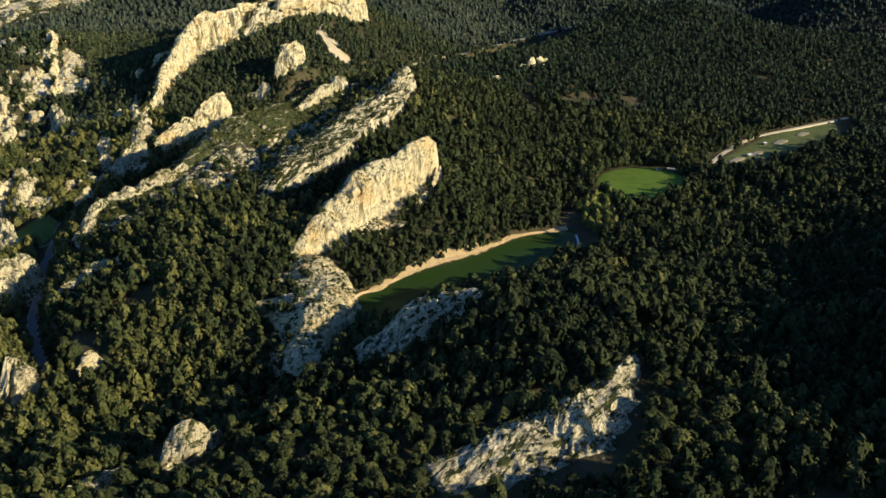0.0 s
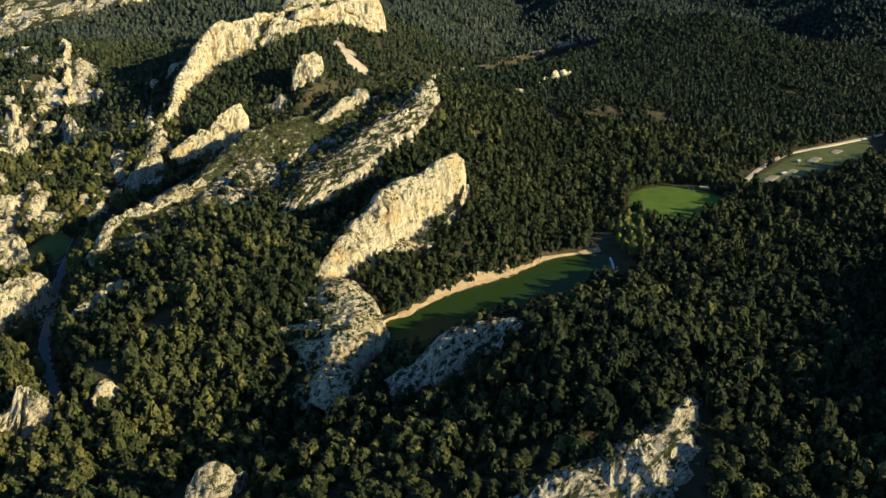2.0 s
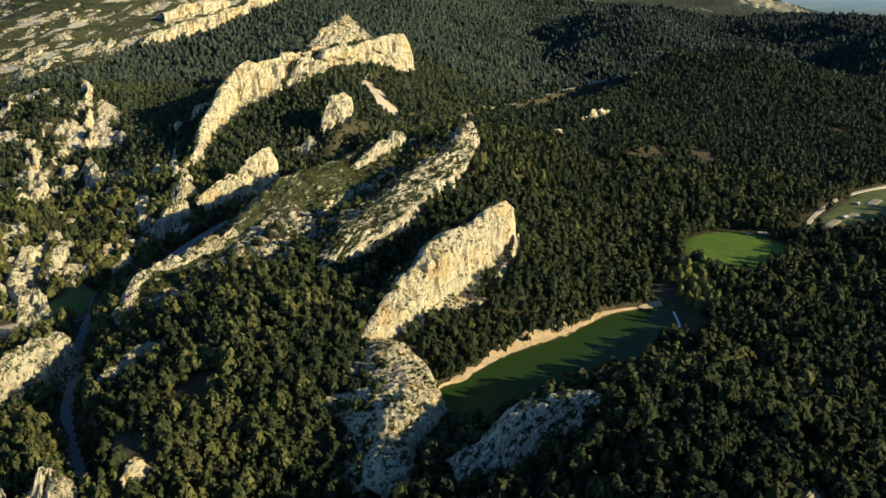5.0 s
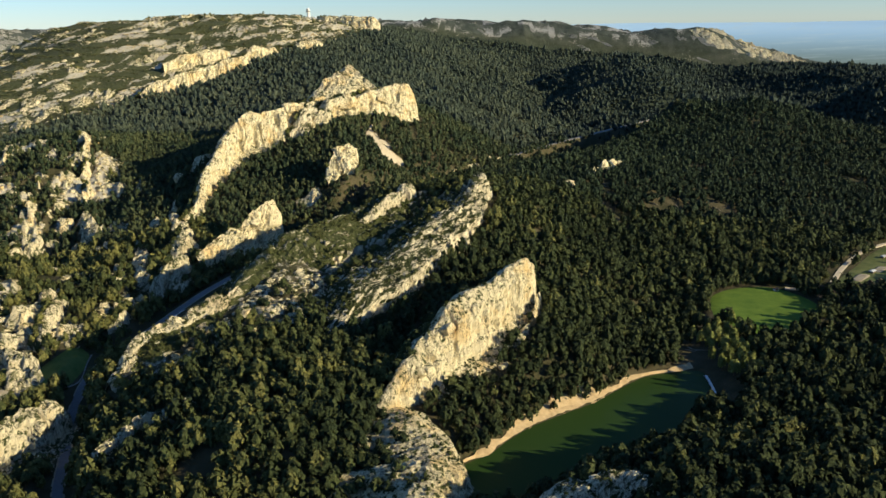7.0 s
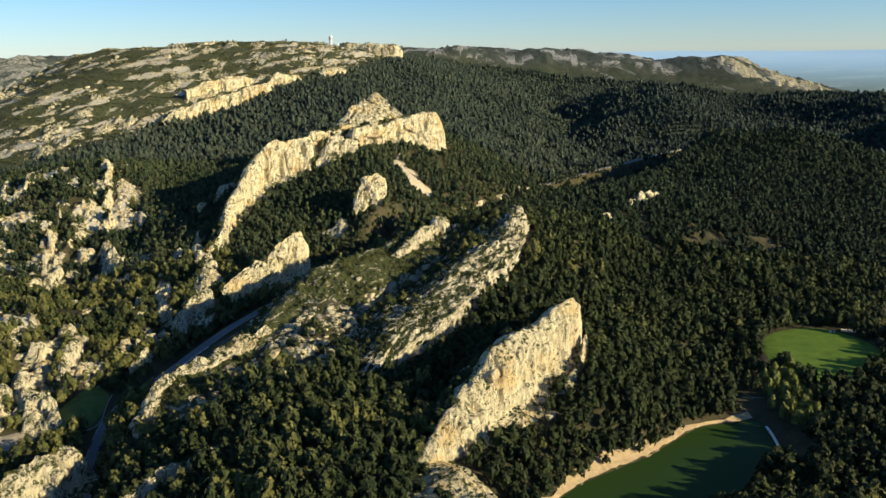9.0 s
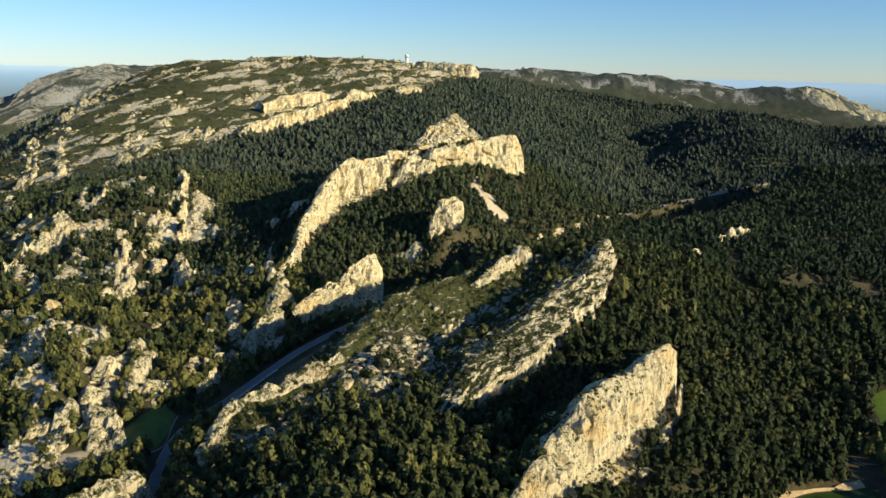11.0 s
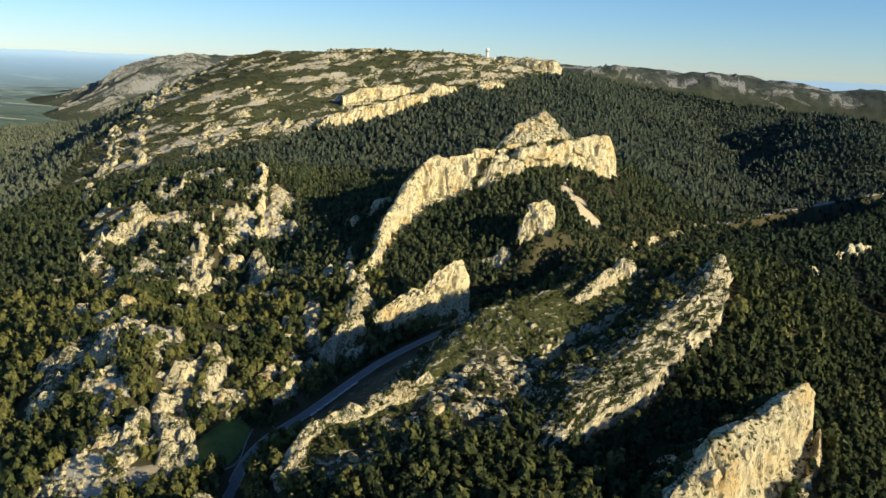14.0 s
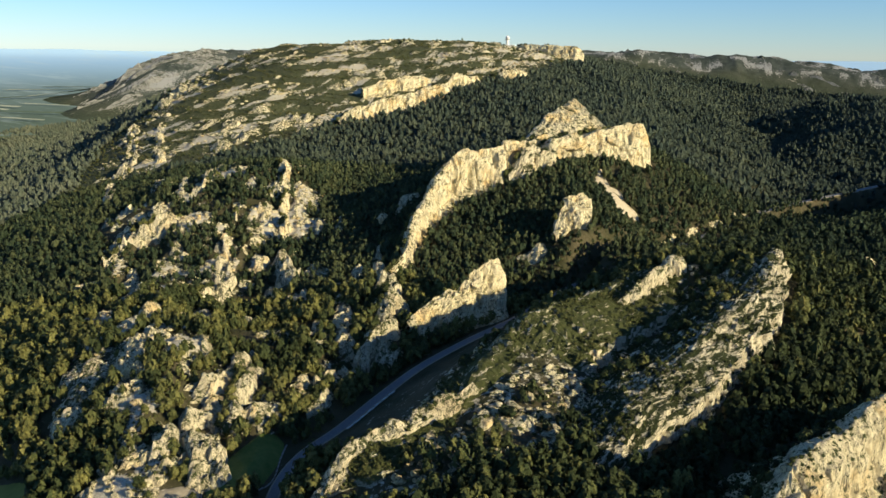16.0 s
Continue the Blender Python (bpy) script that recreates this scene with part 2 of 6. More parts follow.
FAR = [(50, 1700, 75), (0, 2300, 104), (100, 2750, 106), (-60, 3050, 150), (351, 2600, 98), (592, 2200, 88), (400, 3050, 92), (1000, 3000, 70), (846, 3330, 180), (846, 3160, 90), (598, 3600, 190), (1150, 3450, 120), (240, 1520, 62), (600, 1500, 70), (-323, 3600, 240), (-76, 3600, 239), (351, 3600, 216), (800, 3620, 168), (339, 4000, 205), (700, 3000, 80), (1300, 3500, 70), (1800, 3300, 10), (0, 5000, 40), (1500, 4500, 20), (3000, 4000, -50), (-800, 4300, 150), (4000, 1500, 0), (2500, 6500, -60), (-3500, 5500, -60), (0, 7000, -60), (-4000, 2500, -60), (2400, 2500, 20),
       (-2200, 1500, -60), (-3000, 2800, -60), (-1800, 800, -58), (-1500, 200, -56), (-1972, 4000, 165), (-2470, 4000, 138), (-2600, 4000, 40), (-2680, 3950, -40), (-2900, 4050, -55), (-1700, 4300, 178), (-2200, 3300, -50),
       (1500, 2600, 40), (1200, 1500, 60), (-1800, 2500, -58), (-2100, 2900, -58), (-1750, 3200, -40), (-1400, 1900, -55), (-1600, 3000, -55), (-900, 1000, -62), (-700, 800, -58), (-700, 400, -55), (-300, 100, -40), (0, 0, 0),
       (400, 0, 80), (1400, 700, 90), (0, -900, -20), (-1200, -400, -50), (1200, -500, 30)]
SPOTS = np.array(VALLEY + LAKESIDE + SHADE_HILL + RIDGES + NORTH + MASSIF + FAR, float)


def _kernel(d2):
    return np.where(d2 > 0, 0.5 * d2 * np.log(np.maximum(d2, 1e-9)), 0)


def _solve_spots(p):
    s = p[:, :2] / 1000
    k = _kernel(((s[:, None] - s[None]) ** 2).sum(2)) + np.eye(len(s)) * 2e-5
    q = np.hstack([np.ones((len(s), 1)), s])
    a = np.block([[k, q], [q.T, np.zeros((3, 3))]])
    return s, np.linalg.solve(a, np.concatenate([p[:, 2], np.zeros(3)]))


_S, _W = _solve_spots(SPOTS)


def relief(x, y):
    x, y = np.asarray(x, float).ravel() / 1000, np.asarray(y, float).ravel() / 1000
    z = _W[-3] + _W[-2] * x + _W[-1] * y
    for (sx, sy), w in zip(_S, _W):
        z = z + w * _kernel((x - sx) ** 2 + (y - sy) ** 2)
    return z


def spline(pts, step):
    """A smooth line through points of any dimension, at about the given step in the plan."""
    p = np.array(pts, float)
    p = np.vstack([2 * p[0] - p[1], p, 2 * p[-1] - p[-2]])
    out = []
    for i in range(1, len(p) - 2):
        k = max(2, int(np.hypot(*(p[i + 1] - p[i])[:2]) / step))
        t = (np.arange(k) / k)[:, None]
        a, b, c, d = p[i - 1:i + 3]
        out.append(0.5 * (2 * b + (c - a) * t + (2 * a - 5 * b + 4 * c - d) * t ** 2 + (3 * b - a - 3 * c + d) * t ** 3))
    return np.vstack(out + [p[-2:-1]])


def distance_to_line(x, y, line):
    """The distance to a line in the plan, and the height of its nearest point."""
    best, zed = np.full(x.shape, 1e9), np.zeros(x.shape)
    for a, b in zip(line[:-1], line[1:]):
        ab = b[:2] - a[:2]
        t = np.clip(((x - a[0]) * ab[0] + (y - a[1]) * ab[1]) / max(ab @ ab, 1e-9), 0, 1)
        d = np.hypot(x - a[0] - t * ab[0], y - a[1] - t * ab[1])
        near = d < best
        best = np.where(near, d, best)
        zed = np.where(near, a[2] + t * (b[2] - a[2]), zed)
    return best, zed


def inside(x, y, poly):
    hit = np.zeros(x.shape, bool)
    for (ax, ay), (bx, by) in zip(poly, np.roll(poly, -1, 0)):
        hit ^= ((ay > y) != (by > y)) & (x < (bx - ax) * (y - ay) / (by - ay + 1e-12) + ax)
    return hit


def outline(pts, step=4.0):
    return spline(list(pts) + [pts[0]], step)[:-1]


LAKE_Z = -6.0
LAKE = outline([(-68, 500), (-61, 535), (-46, 547), (-36, 562), (-19, 581), (0, 597), (24, 615), (47, 638), (66, 656), (88, 663), (107, 666), (108, 650), (104, 620), (84, 586), (48, 550), (15, 528), (-20, 503), (-48, 487)])
MEADOW = outline([(138, 746), (148, 790), (160, 808), (176, 820), (206, 826), (226, 806), (234, 772), (218, 738), (196, 720), (164, 697), (149, 720)])
GARDENS = outline([(259, 820), (302, 872), (363, 946), (432, 1001), (480, 1030), (446, 944), (390, 886), (330, 832), (285, 798)])
FIELD = outline([(-377, 680), (-376, 703), (-366, 735), (-351, 728), (-347, 695), (-353, 675), (-364, 656), (-374, 662)])
ROAD = spline([(-250, 470, -39), (-296, 545, -36), (-316, 600, -34), (-331, 641, -32), (-341, 690, -25), (-338, 725, -20), (-324, 757, -15), (-307, 814, -9), (-291, 858, -4), (-263, 906, 3), (-232, 954, 9),
               (-190, 1050, 15), (-112, 1170, 22), (-50, 1280, 26), (18, 1388, 34), (75, 1462, 38), (160, 1530, 48), (306, 1700, 54)], 8)
TRACK = spline([(222, 818, 5), (240, 812, 5), (257, 815, 5), (298, 878, 5), (340, 932, 5), (367, 956, 5), (422, 988, 6), (482, 1026, 6), (545, 1064, 7), (700, 1180, 12)], 8)


KNOLLS = outline([(-395, 600), (-362, 700), (-355, 800), (-375, 900), (-430, 1050), (-500, 1250), (-600, 1420), (-760, 1480), (-800, 1250), (-700, 1020), (-620, 880), (-540, 740), (-470, 640)], 12)
PLATEAU = outline([(-1040, 1480), (-880, 1560), (-730, 1740), (-650, 1850), (-490, 2040), (-400, 2200), (-330, 2480), (-280, 2660), (-420, 3000), (-900, 3300), (-1500, 3400), (-1420, 2500), (-1240, 2050), (-1160, 1750)], 25)


def zone(x, y, poly, soft):
    """1 well inside an outline, 0 outside it."""
    out = np.zeros(x.shape)
    near = (x > poly[:, 0].min() - soft) & (x < poly[:, 0].max() + soft) & (y > poly[:, 1].min() - soft) & (y < poly[:, 1].max() + soft)
    if near.any():
        closed = np.column_stack([np.vstack([poly, poly[:1]]), np.zeros(len(poly) + 1)])
        d, _ = distance_to_line(x[near], y[near], closed)
        d = np.where(inside(x[near], y[near], poly), d, -d)
        out[near] = smooth(-soft * 0.3, soft, d)
    return out


FARLEFT = outline([(-2750, 3650), (-1900, 3250), (-1250, 3450), (-1300, 4700), (-3000, 4700)], 60)
FARRIGHT = outline([(-500, 3250), (300, 3250), (900, 3120), (1600, 3200), (1800, 4100), (600, 4500), (-600, 4300)], 60)


SPUR = spline([(-40, 1080, 0), (-14, 1103, 0), (37, 1154, 0), (111, 1232, 0), (180, 1330, 0), (246, 1424, 0), (330, 1530, 0)], 12)


def crestland(x, y):
    """The bare rocky ranges behind the woods."""
    return np.maximum(zone(x, y, FARLEFT, 250), zone(x, y, FARRIGHT, 220))


def knolls(x, y):
    return zone(x, y, KNOLLS, 50)


def plateau(x, y):
    return zone(x, y, PLATEAU, 110)


def ribs(x, y):
    """Rock ribs that run up the slopes: 1 on their crests."""
    u, v = x * 0.98 + y * 0.2, (y * 0.98 - x * 0.2) * 0.36
    return np.clip(1 - 1.7 * np.abs(fbm(u, v, 9, 62, 4)), 0, 1)


def height(x, y):
    x, y = np.asarray(x, float).ravel(), np.asarray(y, float).ravel()
    z = relief(x, y)
    z = z + 1.6 * fbm(x, y, 0, 45, 4) + 3.5 * fbm(x, y, 7, 160, 3)
    hills = smooth(1250, 1700, y) * smooth(-200, 150, x) * (1 - 0.8 * smooth(2500, 3100, y))
    z = z + hills * 120 * (np.abs(fbm(x, y, 2, 430, 4, 0.42)) - 0.55)
    near = (x > -140) & (x < 420) & (y > 1050) & (y < 1640)
    z[near] += 17 * np.exp(-(distance_to_line(x[near], y[near], SPUR)[0] / 34) ** 2)
    far_r = crestland(x, y)
    z = z + far_r * (np.where(x < -1000, 44, 36) * (0.5 - np.abs(fbm(x, y, 6, 300, 5, 0.46))) - 9)
    wn_, wp_ = knolls(x, y), plateau(x, y)
    z = z + wn_ * 13 * (ribs(x, y) - 0.45)
    step = 15.0
    q = (z + 5 * fbm(x, y, 4, 140, 3)) / step
    k = np.floor(q) + smooth(0.55, 0.95, q - np.floor(q))
    z = np.where(wp_ > 0, z + wp_ * 0.8 * (k - q) * step + wp_ * 4 * np.abs(fbm(x, y, 3, 60, 4, 0.6)), z)
    for line, half, soft in ((ROAD, 4.5, 14.0), (TRACK, 3.5, 10.0)):
        near = (x > line[:, 0].min() - 40) & (x < line[:, 0].max() + 40) & (y > line[:, 1].min() - 40) & (y < line[:, 1].max() + 40)
        d, zr = distance_to_line(x[near], y[near], line[::2])
        k = 1 - smooth(half, half + soft, d)
        z[near] = z[near] * (1 - k) + zr * k
    near = (x > -150) & (x < 520) & (y > 400) & (y < 1100)
    xn, yn, zn = x[near], y[near], z[near]
    for poly, level, soft in ((LAKE, None, 26.0), (MEADOW, 4.5, 14.0), (GARDENS, 5.0, 10.0)):
        closed = np.column_stack([np.vstack([poly, poly[:1]]), np.zeros(len(poly) + 1)])
        d, _ = distance_to_line(xn, yn, closed[::2] if len(closed) % 2 else np.vstack([closed[::2], closed[-1:]]))
        d = np.where(inside(xn, yn, poly), -d, d)
        if level is None:
            k = 1 - smooth(0, soft, d)
            zn = zn * (1 - k) + k * (LAKE_Z + np.clip(0.1 + d * 0.16, -4, 3))
            zn = np.where(d > 0, np.maximum(zn, LAKE_Z + 0.1 + 0.05 * np.minimum(d, 60) - 60 * smooth(-50, -75, xn - 0.3 * (yn - 490))), zn)
        else:
            k = 1 - smooth(0, soft, d)
            zn = zn * (1 - k) + k * (level + 0.4 * fbm(xn, yn, 0, 30, 2))
    z[near] = zn
    return z


EYE_MID = (-75.0, 130.0, 233.0)


def seen_far(x, y, z):
    """Draws what lies beyond 3 km in towards 4.7 km, along the line of sight, so that the wide plain fits."""
    dx, dy, dz = x - EYE_MID[0], y - EYE_MID[1], z - EYE_MID[2]
    r = np.hypot(dx, dy)
    k = np.where(r > 3000, (3000 + 1700 * (1 - np.exp(-(r - 3000) / 6000))) / np.maximum(r, 1), 1)
    return EYE_MID[0] + dx * k, EYE_MID[1] + dy * k, np.where(k < 1, EYE_MID[2] + dz * k, z)


def mesh_object(name, verts, faces, mat, smooth_faces=False):
    """faces: an (n, 3) or (n, 4) array."""
    me = bpy.data.meshes.new(name)
    verts, faces = np.asarray(verts, np.float32), np.asarray(faces, np.int32)
    k = faces.shape[1]
    me.vertices.add(len(verts)), me.vertices.foreach_set("co", verts.ravel())
    me.loops.add(faces.size), me.loops.foreach_set("vertex_index", faces.ravel())
    me.polygons.add(len(faces))
    me.polygons.foreach_set("loop_start", np.arange(0, faces.size, k, dtype=np.int32))
    me.polygons.foreach_set("use_smooth", np.full(len(faces), smooth_faces))
    me.update(calc_edges=True)
    me.validate()
    me.materials.append(mat)
    return new(name, me)


def grid_faces(rows, cols):
    i = np.arange(rows - 1)[:, None] * cols + np.arange(cols - 1)[None]
    return np.stack([i, i + 1, i + cols + 1, i + cols], -1).reshape(-1, 4)


# ---- ground ----
CRIDGE = outline([(-312, 646), (-322, 700), (-306, 752), (-292, 810), (-274, 862), (-246, 905), (-206, 938), (-140, 925), (-100, 915), (-80, 886), (-98, 840), (-128, 780), (-146, 728), (-166, 676), (-222, 634), (-282, 620)], 10)
SCREE = outline([(-178, 1288), (-168, 1252), (-140, 1234), (-134, 1210), (-156, 1194), (-170, 1208), (-180, 1240), (-186, 1270)], 6)
SCREE = SCREE + 7.0 * np.column_stack([fbm(SCREE[:, 0], SCREE[:, 1], 1, 13, 4, 0.65), fbm(SCREE[:, 0], SCREE[:, 1], 5, 13, 4, 0.65)])
LOWFIELD = outline([(-566, 702), (-540, 694), (-509, 684), (-494, 662), (-472, 637), (-480, 612), (-540, 600), (-600, 650)], 6)


def bareness(x, y):
    """How much bare stone shows: 0 deep wood or soil, 1 naked rock."""
    r = ribs(x, y)
    n = 0.5 + 0.6 * fbm(x, y, 21, 38, 4)
    b = knolls(x, y) * np.clip(1.15 * smooth(0.46, 0.9, r) * smooth(0.3, 0.7, n) + 0.6 * (n - 0.34), 0, 1)
    u, v = x * 0.8 - y * 0.6, (x * 0.6 + y * 0.8) * 0.3
    band = 0.5 + 0.75 * fbm(u, v, 5, 30, 4, 0.65)
    b = np.maximum(b, plateau(x, y) * np.clip(0.04 + 1.1 * smooth(0.62, 0.98, band), 0, 1))
    b = np.maximum(b, crestland(x, y) * np.where(x < -1000, 0.8, 0.7) * np.clip(0.05 + 1.0 * smooth(0.4, 0.85, 0.40 + 0.8 * fbm(x, y, 8, 70, 5, 0.7)), 0, 1))
    b = np.maximum(b, zone(x, y, CRIDGE, 10) * np.clip(0.26 + 0.40 * smooth(50, 80, x - np.interp(y, ROAD[:, 1], ROAD[:, 0])) + 0.8 * (n - 0.45), 0, 1))
    return b


def ground_material():
    m, n, l, b = material("garrigue_ground")
    pos, g = stretched(n, l, 1, 1, 1)
    mid = noise_node(n, l, 0.03, 5, 0.6, pos)
    fine = noise_node(n, l, 0.22, 7, 0.68, pos)
    grit = noise_node(n, l, 1.1, 4, 0.7, pos)
    at = n.new("ShaderNodeAttribute")
    at.attribute_name = "bare"
    high = n.new("ShaderNodeAttribute")
    high.attribute_name = "heath"
    far = n.new("ShaderNodeAttribute")
    far.attribute_name = "wooded"
    soil = mix_node(n, l, ramp_node(n, l, mid.outputs["Fac"], [(0.35, (0, 0, 0)), (0.65, (1, 1, 1))]).outputs[0], (0.046, 0.048, 0.022), (0.105, 0.088, 0.050))
    # far woodland floor, its green cooled and lifted for haze
    soil = mix_node(n, l, far.outputs["Fac"], soil, mix_node(n, l, ramp_node(n, l, fine.outputs["Fac"], [(0.4, (0, 0, 0)), (0.6, (1, 1, 1))]).outputs[0], (0.034, 0.046, 0.030), (0.060, 0.074, 0.046)))
    soil = mix_node(n, l, high.outputs["Fac"], soil, mix_node(n, l, ramp_node(n, l, fine.outputs["Fac"], [(0.35, (0, 0, 0)), (0.65, (1, 1, 1))]).outputs[0], (0.048, 0.058, 0.026), (0.110, 0.114, 0.056)))
    # far ranges: soil and stone greyed to carry the distance haze
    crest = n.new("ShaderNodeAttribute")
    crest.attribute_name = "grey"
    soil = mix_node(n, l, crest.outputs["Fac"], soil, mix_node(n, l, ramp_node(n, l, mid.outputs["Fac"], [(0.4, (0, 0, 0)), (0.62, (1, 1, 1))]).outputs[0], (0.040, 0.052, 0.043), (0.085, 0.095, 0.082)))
    show = math_node(n, l, "ADD", math_node(n, l, "MULTIPLY", at.outputs["Fac"], 0.42), fine.outputs["Fac"])
    stone = ramp_node(n, l, show, [(0.66, (0, 0, 0)), (0.74, (1, 1, 1))])
    shade = mix_node(n, l, ramp_node(n, l, grit.outputs["Fac"], [(0.35, (0, 0, 0)), (0.6, (1, 1, 1))]).outputs[0], (0.36, 0.33, 0.25), (0.66, 0.59, 0.44))
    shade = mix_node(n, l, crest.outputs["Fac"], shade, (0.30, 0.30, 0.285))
    l.new(mix_node(n, l, stone.outputs[0], soil, shade), b.inputs["Base Color"])
    b.inputs["Roughness"].default_value = 0.95
    b.inputs["Specular IOR Level"].default_value = 0.1
    bump_node(n, l, fine.outputs["Fac"], 1.0, 2.0, b)
    return m


GROUND = ground_material()


def lines(dense0, dense1, step, lo, hi, grow=1.09):
    out = list(np.arange(dense0, dense1 + 0.1, step))
    s, v = step, dense1
    while v < hi:
        s *= grow
        v += s
        out.append(v)
    s, v = step, dense0
    while v > lo:
        s *= grow
        v -= s
        out.insert(0, v)
    return np.array(out)


def float_layer(ob, name, values):
    ob.data.attributes.new(name, "FLOAT", "POINT").data.foreach_set("value", np.asarray(values, np.float32))


gx, gy = lines(-740, 440, 5, -40000, 40000, 1.075), lines(270, 1440, 5, -2500, 42000, 1.035)
GX, GY = np.meshgrid(gx, gy)
GZ = height(GX, GY)
wide = smooth(5000, 7500, np.hypot(GX.ravel(), GY.ravel()))
GZ = GZ * (1 - wide) + wide * (-60.0)
gv = np.column_stack(seen_far(GX.ravel(), GY.ravel(), GZ))
ground = mesh_object("ground", gv, grid_faces(len(gy), len(gx)), GROUND, True)
tagged(ground, "stony limestone hills under low Mediterranean scrub", "ground", kind="structure")
float_layer(ground, "bare", bareness(GX.ravel(), GY.ravel()) * (1 - 0.6 * zone(GX.ravel(), GY.ravel(), CRIDGE, 10)))
# where the ground takes the haze-greyed colours
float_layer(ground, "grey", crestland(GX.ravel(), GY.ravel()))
float_layer(ground, "heath", np.maximum(plateau(GX.ravel(), GY.ravel()), 0.8 * crestland(GX.ravel(), GY.ravel())))
float_layer(ground, "wooded", np.clip(smooth(1400, 2200, GY.ravel()) + smooth(-900, -1100, GX.ravel()), 0, 1) * (1 - plateau(GX.ravel(), GY.ravel())) * (1 - crestland(GX.ravel(), GY.ravel())))

def distance_sheet(name, r0, r1, lift, mat, label, hilly=0.0):
    """The hazy plain far behind the hills, a little above the ground sheet."""
    az, rr = np.radians(np.linspace(-58, 52, 160)), np.geomspace(r0, r1, 26)
    a, r = np.meshgrid(az, rr)
    a, r = a.ravel(), r.ravel()
    x, y = EYE_MID[0] + r * np.sin(a), EYE_MID[1] + r * np.cos(a)
    z = -60 + lift * r / 1000 + hilly * smooth(r1 * 0.55, r1 * 0.9, r) * (0.75 + 0.5 * fbm(a * 9, a * 0, 2, 1, 4))
    v = np.column_stack(seen_far(x, y, z))
    return tagged(mesh_object(name, v, grid_faces(len(rr), len(az))[:, ::-1], mat, True), label, "distance", kind="structure")


def hazy_plain():
    """Woods and fields that pale into painted blue haze towards the horizon."""
    m, n, l, b = material("hazy_plain")
    g = n.new("ShaderNodeNewGeometry")
    off = n.new("ShaderNodeVectorMath")
    off.operation = "SUBTRACT"
    off.inputs[1].default_value = EYE_MID
    l.new(g.outputs["Position"], off.inputs[0])
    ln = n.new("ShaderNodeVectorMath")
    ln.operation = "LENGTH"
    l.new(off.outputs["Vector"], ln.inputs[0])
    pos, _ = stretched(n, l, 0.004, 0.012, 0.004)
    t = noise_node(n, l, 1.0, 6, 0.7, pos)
    # haze painted by distance: green nearby, pale blue at the far edge
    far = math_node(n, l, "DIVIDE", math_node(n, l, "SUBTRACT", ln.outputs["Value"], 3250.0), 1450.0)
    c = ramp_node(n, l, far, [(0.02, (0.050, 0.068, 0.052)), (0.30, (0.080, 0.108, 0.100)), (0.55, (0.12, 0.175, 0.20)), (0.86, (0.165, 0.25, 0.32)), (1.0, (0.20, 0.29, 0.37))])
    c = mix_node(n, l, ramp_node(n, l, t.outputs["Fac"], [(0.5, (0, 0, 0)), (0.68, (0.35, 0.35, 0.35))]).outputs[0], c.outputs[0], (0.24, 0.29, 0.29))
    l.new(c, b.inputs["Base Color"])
    # the sheet glows with the same colour, for light scattered in haze
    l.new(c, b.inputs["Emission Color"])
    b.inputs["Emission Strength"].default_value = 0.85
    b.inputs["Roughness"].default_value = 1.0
    b.inputs["Specular IOR Level"].default_value = 0.0
    return m


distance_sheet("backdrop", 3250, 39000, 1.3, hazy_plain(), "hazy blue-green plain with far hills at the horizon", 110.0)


def far_field(x, y, w, d, turn, mat):
    c, s_ = math.cos(turn), math.sin(turn)
    px = np.array([-w, w, w * 0.8, -w * 0.9]) / 2
    py = np.array([-d, -d * 0.8, d, d * 0.9]) / 2
    xx, yy = x + px * c - py * s_, y + px * s_ + py * c
    z = height(xx, yy)
    wd = smooth(5000, 7500, np.hypot(xx, yy))
    v = np.column_stack(seen_far(xx, yy, np.maximum(z * (1 - wd) - 60 * wd, -58) + 16))
    ob = mesh_object("far_field", v, [(0, 1, 2, 3)], mat)
    return tagged(ob, "pale ploughed field on the distant plain", "field", group="fields on the plain", kind="structure")


STRAW = plain("stubble", (0.30, 0.32, 0.22), (0.42, 0.43, 0.31), 0.01, 0.9, 0)
LEAFY = plain("crop", (0.07, 0.10, 0.06), (0.11, 0.14, 0.08), 0.01, 0.9, 0)
r_f = np.random.default_rng(5)
for i, (fx, fy, fw, fd) in enumerate(((-3330, 4320, 260, 150), (-3300, 4500, 280, 130), (-3290, 4640, 250, 120), (-3280, 4800, 240, 110), (-3270, 4960, 220, 90), (-3700, 5150, 700, 120), (-3850, 5560, 520, 110),
                                      (-3050, 3730, 420, 60), (-2960, 3560, 380, 50), (-2640, 3420, 420, 40), (-2880, 3880, 300, 40), (-2420, 3120, 260, 36), (-2050, 2520, 150, 26))):
    far_field(fx, fy, fw, fd, r_f.uniform(-0.5, -0.25) + (0.9 if i < 7 else 0.2), STRAW if i % 3 else LEAFY)

# heights of everything solid, for planting
RX0, RY0, RSTEP, RNX, RNY = -1500, 200, 3.0, 900, 1000
RASTER = np.full((RNY, RNX), -1e9, np.float32)


SOIL_AT = []      # places for plants on the crags: x, y, z, is it a tree


def block_mesh(seed):
    r = np.random.default_rng(seed)
    bm = bmesh.new()
    bmesh.ops.create_cube(bm, size=1.0)
    bmesh.ops.bevel(bm, geom=bm.edges[:] + bm.verts[:], offset=0.16, segments=1, affect="EDGES")
    for v in bm.verts:
        v.co *= float(r.uniform(0.75, 1.25))
    me = bpy.data.meshes.new("rock_block")
    bm.to_mesh(me)
    bm.free()
    return me


BLOCKS = {}


